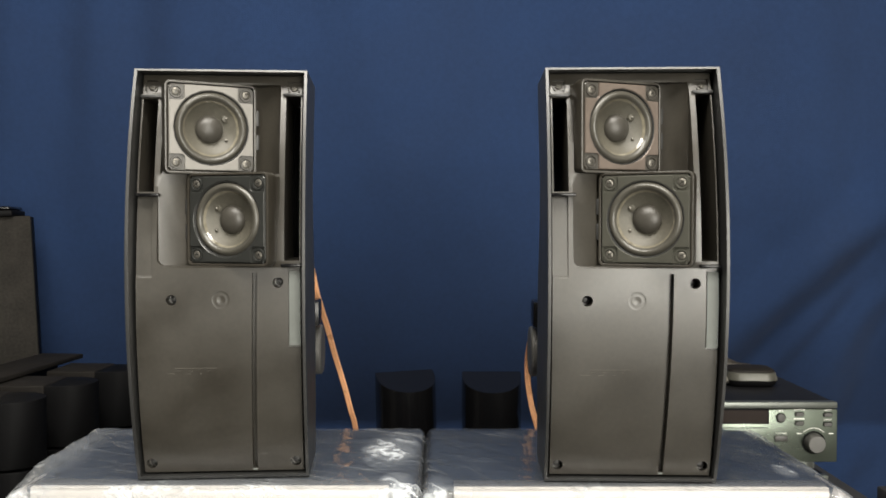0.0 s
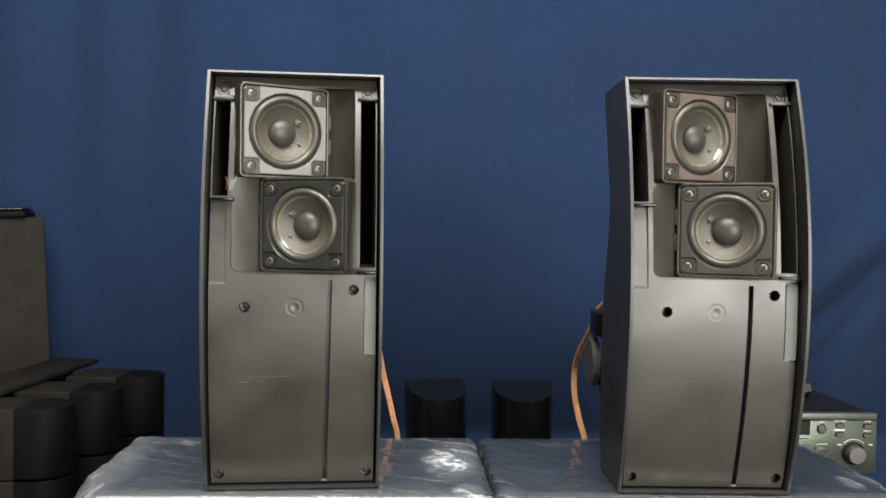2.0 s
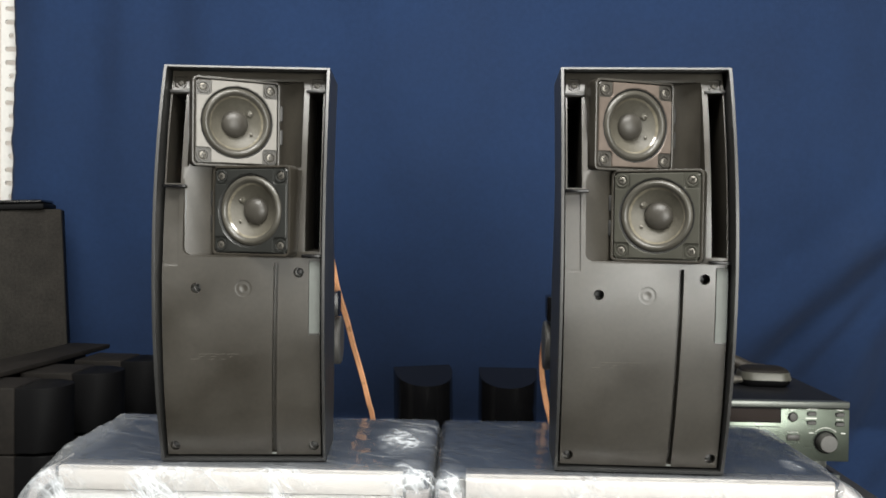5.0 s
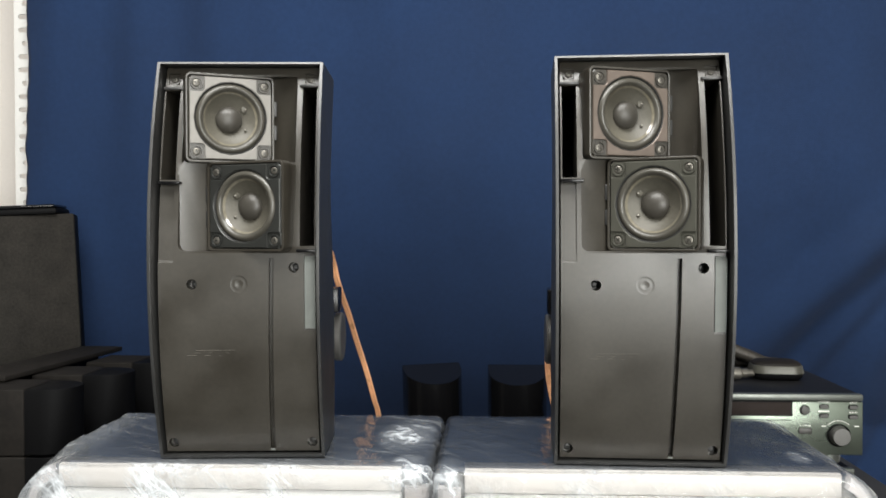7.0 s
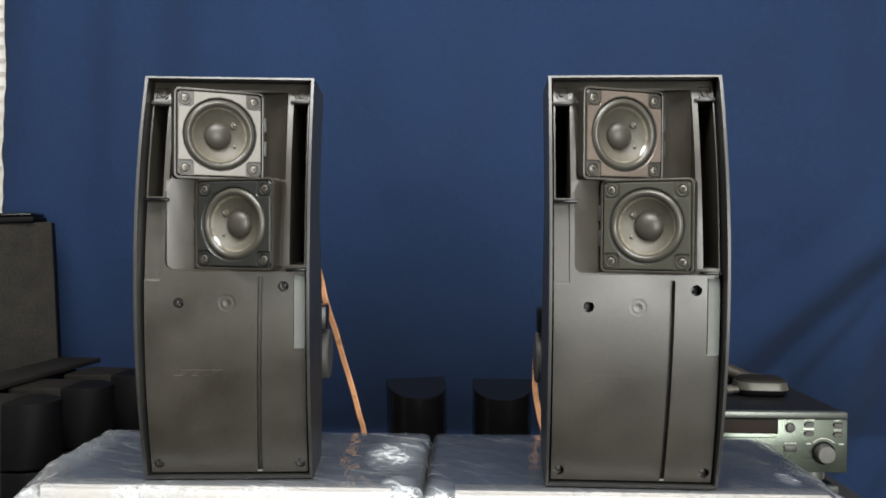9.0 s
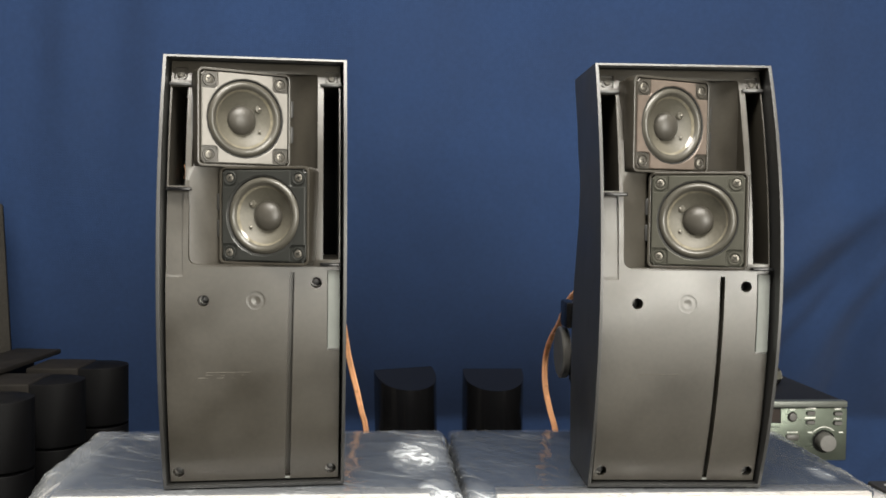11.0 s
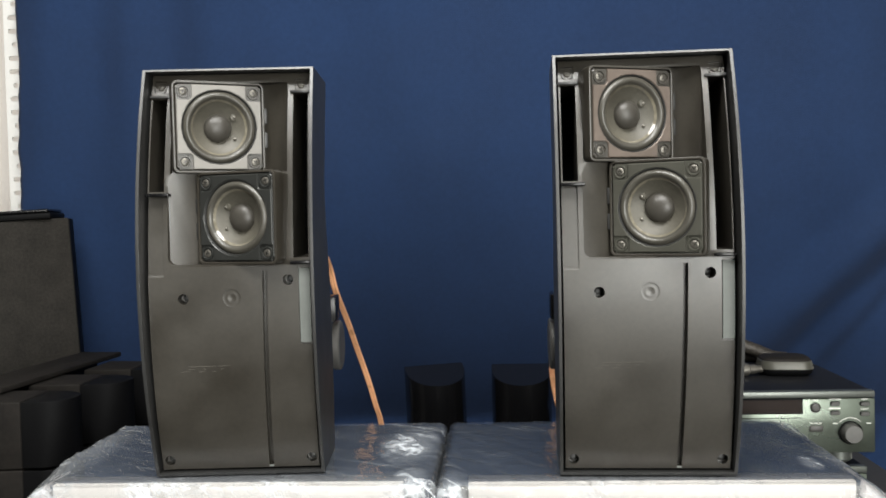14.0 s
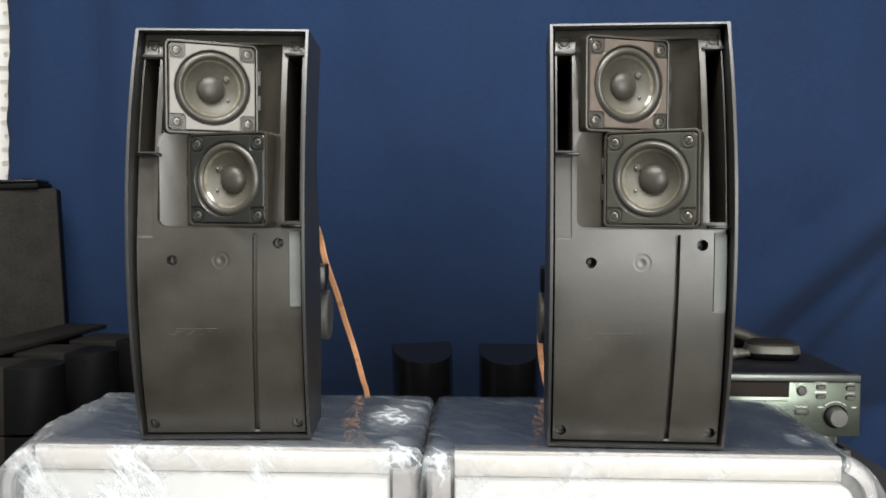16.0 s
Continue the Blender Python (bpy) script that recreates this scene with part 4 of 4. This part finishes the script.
# ---- the disc player stack ----
def printed(text, size):
    """Flat lettering that faces -y, centred on its base line."""
    curve = bpy.data.curves.new("lettering", "FONT")
    curve.body, curve.size, curve.align_x, curve.extrude, curve.offset = text, size, "CENTER", 0.0001, 0.00004
    curve.resolution_u = 2
    ob = new("lettering", curve)
    graph = bpy.context.evaluated_depsgraph_get()
    graph.update()
    me = bpy.data.meshes.new_from_object(ob.evaluated_get(graph))
    bpy.data.objects.remove(ob)
    bpy.data.curves.remove(curve)
    me.transform(pose(0, 0, 0, 90))
    me.materials.clear()
    me.materials.append(PRINT)
    return me


def player(m, label, detailed):
    top = thing("disc_player", m, label, "disc player", "hi-fi stack")
    w, d, h = 0.245, 0.262, 0.0675
    part("casing", box(-w, 0.010, 0.0, 0, d, h - 0.002, 0.002), AV_TOP, top, "black painted steel casing")
    part("faceplate", box(-w, 0.0, 0.0, 0, 0.0098, h - 0.009, 0.0015), FACEPLATE, top, "brushed titanium-coloured front plate")
    part("trim", box(-w, -0.0005, h - 0.0085, 0, 0.0098, h - 0.001, 0.0015), TRIM, top, "pale alloy top trim")
    for x in (-w + 0.03, -0.03):
        for y in (0.03, d - 0.03):
            part("foot", lathe([(0, -0.0145), (0.014, -0.0145), (0.016, -0.012), (0.016, 0.0), (0, 0.0)], 24), TRIM if y < 0.1 else BLACK, top, m=pose(x, y, 0))
    if not detailed:
        return top
    part("display", box(-0.160, -0.0006, 0.0435, -0.0770, 0.002, 0.0575), DISPLAY, top, "smoked display window")
    for x0, z0, x1, z1 in ((-0.1610, 0.0423, -0.0758, 0.0435), (-0.1610, 0.0575, -0.0758, 0.0587), (-0.0770, 0.0435, -0.0758, 0.0575)):
        part("display_edge", box(x0, -0.001, z0, x1, 0.002, z1), BLACK, top)
    part("tray_slot", box(-0.160, -0.0005, 0.0375, -0.077, 0.001, 0.0383), BLACK, top)
    eject = turned([(0.0046, 0.0), (0.0046, 0.0016), (0.0038, 0.0022), (0, 0.0024)], 24)
    part("round_button", eject, BUTTON, top, m=pose(-0.0625, -0.0002, 0.0490))
    part("button_well", turned([(0.0056, 0.0), (0.0056, 0.0004), (0.0047, 0.0004)], 24), BLACK, top, m=pose(-0.0625, -0.0001, 0.0490))

    def oval(hw, hh, y0, y1):
        n = 20
        bm = bmesh.new()
        pts = []
        for i in range(n):
            a = 2 * math.pi * (i + 0.5) / n
            pts.append((math.copysign(hw - hh, math.cos(a)) + hh * math.cos(a), hh * math.sin(a)))
        prism(pts, -y1, -y0, bm)
        bmesh.ops.transform(bm, matrix=pose(0, 0, 0, 90), verts=bm.verts)
        return bm
    for x, z in ((-0.042, 0.0530), (-0.042, 0.0430), (-0.011, 0.0525), (-0.011, 0.0420)):
        part("button_well", oval(0.0054, 0.0026, -0.0005, 0.001), BLACK, top, m=pose(x, 0, z))
        part("button", oval(0.0045, 0.0018, -0.0022, 0.001), BUTTON, top, m=pose(x, 0, z))
    for text, x, z in (("PLAY MODE", -0.042, 0.0572), ("REPEAT", -0.011, 0.0567), ("DISPLAY", -0.011, 0.0462), ("EJECT", -0.0625, 0.0562), ("PLAY/PAUSE", -0.0620, 0.0312)):
        part("lettering", printed(text, 0.0022), PRINT, top, m=pose(x, -0.0004, z))
    part("print_bar", box(-0.0482, -0.0004, 0.0472, -0.0364, 0.001, 0.0486), PRINT, top)
    part("play_button", box(-0.0690, -0.0018, 0.0230, -0.0550, 0.001, 0.0295, 0.0008), BUTTON, top)
    knob = turned([(0.0104, 0.0), (0.0102, 0.003), (0.0098, 0.009), (0.0090, 0.0103), (0, 0.0106)], 40)
    part("knob_ring", turned([(0.0126, 0.0), (0.0126, 0.0012), (0.0114, 0.0014), (0.0108, 0.0002)], 40), BLACK, top, m=pose(-0.0262, -0.0002, 0.0218))
    part("knob", knob, KNOB, top, "round grey jog knob", m=pose(-0.0262, -0.0004, 0.0218))
    arc = bmesh.new()
    pts = [(0.0160 * math.cos(a), 0.0160 * math.sin(a)) for a in [math.radians(45 + 90 * i / 14) for i in range(15)]]
    back = [(0.0154 * math.cos(a), 0.0154 * math.sin(a)) for a in [math.radians(45 + 90 * i / 14) for i in range(15)]][::-1]
    prism(pts + back, 0.0, 0.0006, arc)
    bmesh.ops.transform(arc, matrix=pose(0, 0, 0, 90), verts=arc.verts)
    part("print_arc", arc, PRINT, top, m=pose(-0.0262, 0, 0.0220))
    for x in (-0.0420, -0.0070):
        part("print_bar", box(x - 0.0025, -0.0004, 0.0312, x + 0.0025, 0.001, 0.0322), PRINT, top)
    return top


player(pose(0.4262, 0.990, T + 0.0145), "black disc player with pale alloy trim under another player", False)
player(pose(0.4335, 0.986, T + 0.0967), "disc player with titanium-coloured front, display, buttons and jog knob", True)
STACK = T + 0.0967 + 0.0655

def rounded_slab(w, d, r, levels):
    """A rounded rectangle lofted through (height, inset) levels."""
    loops = []
    for z, inset in levels:
        loop = []
        rr = max(0.002, r - inset)
        for q, (sx, sy) in enumerate(((1, 1), (-1, 1), (-1, -1), (1, -1))):
            for i in range(7):
                a = math.pi / 2 * (q + i / 6)
                loop.append((sx * (w / 2 - inset - rr) + rr * math.cos(a), sy * (d / 2 - inset - rr) + rr * math.sin(a), z))
        loops.append(loop)
    return loft(loops)


gadget = thing("cable_splitter", pose(0.3745, 1.100, STACK, 0, 0, -6), "flat black cable box with worn band on disc player", "cable box")
part("lower_shell", rounded_slab(0.062, 0.050, 0.016, ((0.0003, 0.006), (0.003, 0.0025), (0.0075, 0.0006), (0.0085, 0.0006))), BLACK, gadget)
part("band", rounded_slab(0.0625, 0.0505, 0.016, ((0.0086, 0.0), (0.0095, 0.0), (0.0172, 0.0022), (0.0178, 0.003))), PLATE_GREY, gadget, "worn silver metal band")
part("upper_shell", rounded_slab(0.057, 0.045, 0.015, ((0.0179, 0.0), (0.0200, 0.0012), (0.0218, 0.0048), (0.0230, 0.011), (0.0233, 0.016))), DUSTY, gadget)
plug = thing("cable_plug", pose(0.325, 1.085, STACK + 0.008), "silver metal cable plug lying on the disc player", "plug")
part("barrel", lathe([(0, -0.016), (0.0065, -0.016), (0.0075, -0.013), (0.0075, 0.002), (0.0055, 0.004), (0.0055, 0.012), (0, 0.012)], 24), STEEL, plug, m=pose(0, 0, 0, 0, 90, 12))
part("tip", lathe([(0, 0.012), (0.0042, 0.012), (0.0042, 0.022), (0, 0.022)], 20), STEEL, plug, m=pose(0, 0, 0, 0, 90, 12))
sleeve = thing("braided_cable", pose(0.335, 1.17, STACK), "black braided cable lying coiled on the disc player", "cable")
part("cord", tube([(-0.10, 0.00, 0.032), (-0.05, 0.005, 0.036), (-0.01, 0.004, 0.030), (0.025, 0.0, 0.018), (0.045, -0.004, 0.0095), (0.06, -0.012, 0.0085)], 0.0085, 14), BRAID, sleeve)
part("cord", tube([(-0.10, 0.015, 0.0088), (-0.05, 0.020, 0.0088), (0.0, 0.018, 0.0088), (0.03, 0.016, 0.0088)], 0.0085, 14), BRAID, sleeve)

# ---- white slotted bracket at the table's end ----
stand = thing("side_stand", pose(0.655, 1.18, 0), "low dark wooden stand beside the table", "stand")
part("top_board", box(-0.060, -0.11, T - 0.024, 0.16, 0.05, T, 0.003), TABLE, stand)
for x in (-0.040, 0.14):
    for y in (-0.09, 0.03):
        part("leg", box(x - 0.018, y - 0.018, 0, x + 0.018, y + 0.018, T - 0.024, 0.002), TABLE, stand)


def gusset_bracket(m):
    """A white steel gusset with a slanted upper edge, slots and two bolts; its foot is turned back."""
    top = thing("slotted_bracket", m, "white steel bracket with slots and bolts standing beside the table", "bracket")
    plate = prism([(0, 0), (0.075, 0), (0.075, -0.165), (0.034, -0.165), (0.004, -0.071), (0, -0.064)][::-1], -0.001, 0.001)
    bmesh.ops.transform(plate, matrix=Matrix(((1, 0, 0, 0), (0, 0, 1, 0), (0, -1, 0, 0), (0, 0, 0, 1))), verts=plate.verts)
    cuts = [box(0.013, -0.01, 0.0395, 0.030, 0.01, 0.0465, 0.003), box(0.014, -0.01, 0.0205, 0.028, 0.01, 0.0295, 0.003),
            rod(0.0165, 0.0100, 0.0046, -0.01, 0.01), box(0.045, -0.01, 0.0395, 0.062, 0.01, 0.0465, 0.003), rod(0.050, 0.0100, 0.0046, -0.01, 0.01)]
    part("plate", carve(plate, cuts), WHITE_STEEL, top)
    part("foot_flange", box(0.0, 0.0013, 0.0005, 0.075, 0.035, 0.0025, 0.0005), WHITE_STEEL, top)
    for x, z in ((0.022, 0.058), (0.033, 0.110)):
        bolt = part("bolt", turned([(0.0085, 0.0), (0.0085, 0.0008), (0.0062, 0.0010), (0.0062, 0.0045), (0.0035, 0.005), (0.0035, 0.010), (0, 0.010)], 6), STEEL, top, "zinc bolt end with its nut", m=pose(x, -0.0012, z))
        part("washer", turned([(0.0098, 0.0), (0.0098, 0.0007), (0.003, 0.0008)], 28), STEEL, bolt)
    return top


gusset_bracket(pose(0.605, 1.17, T))
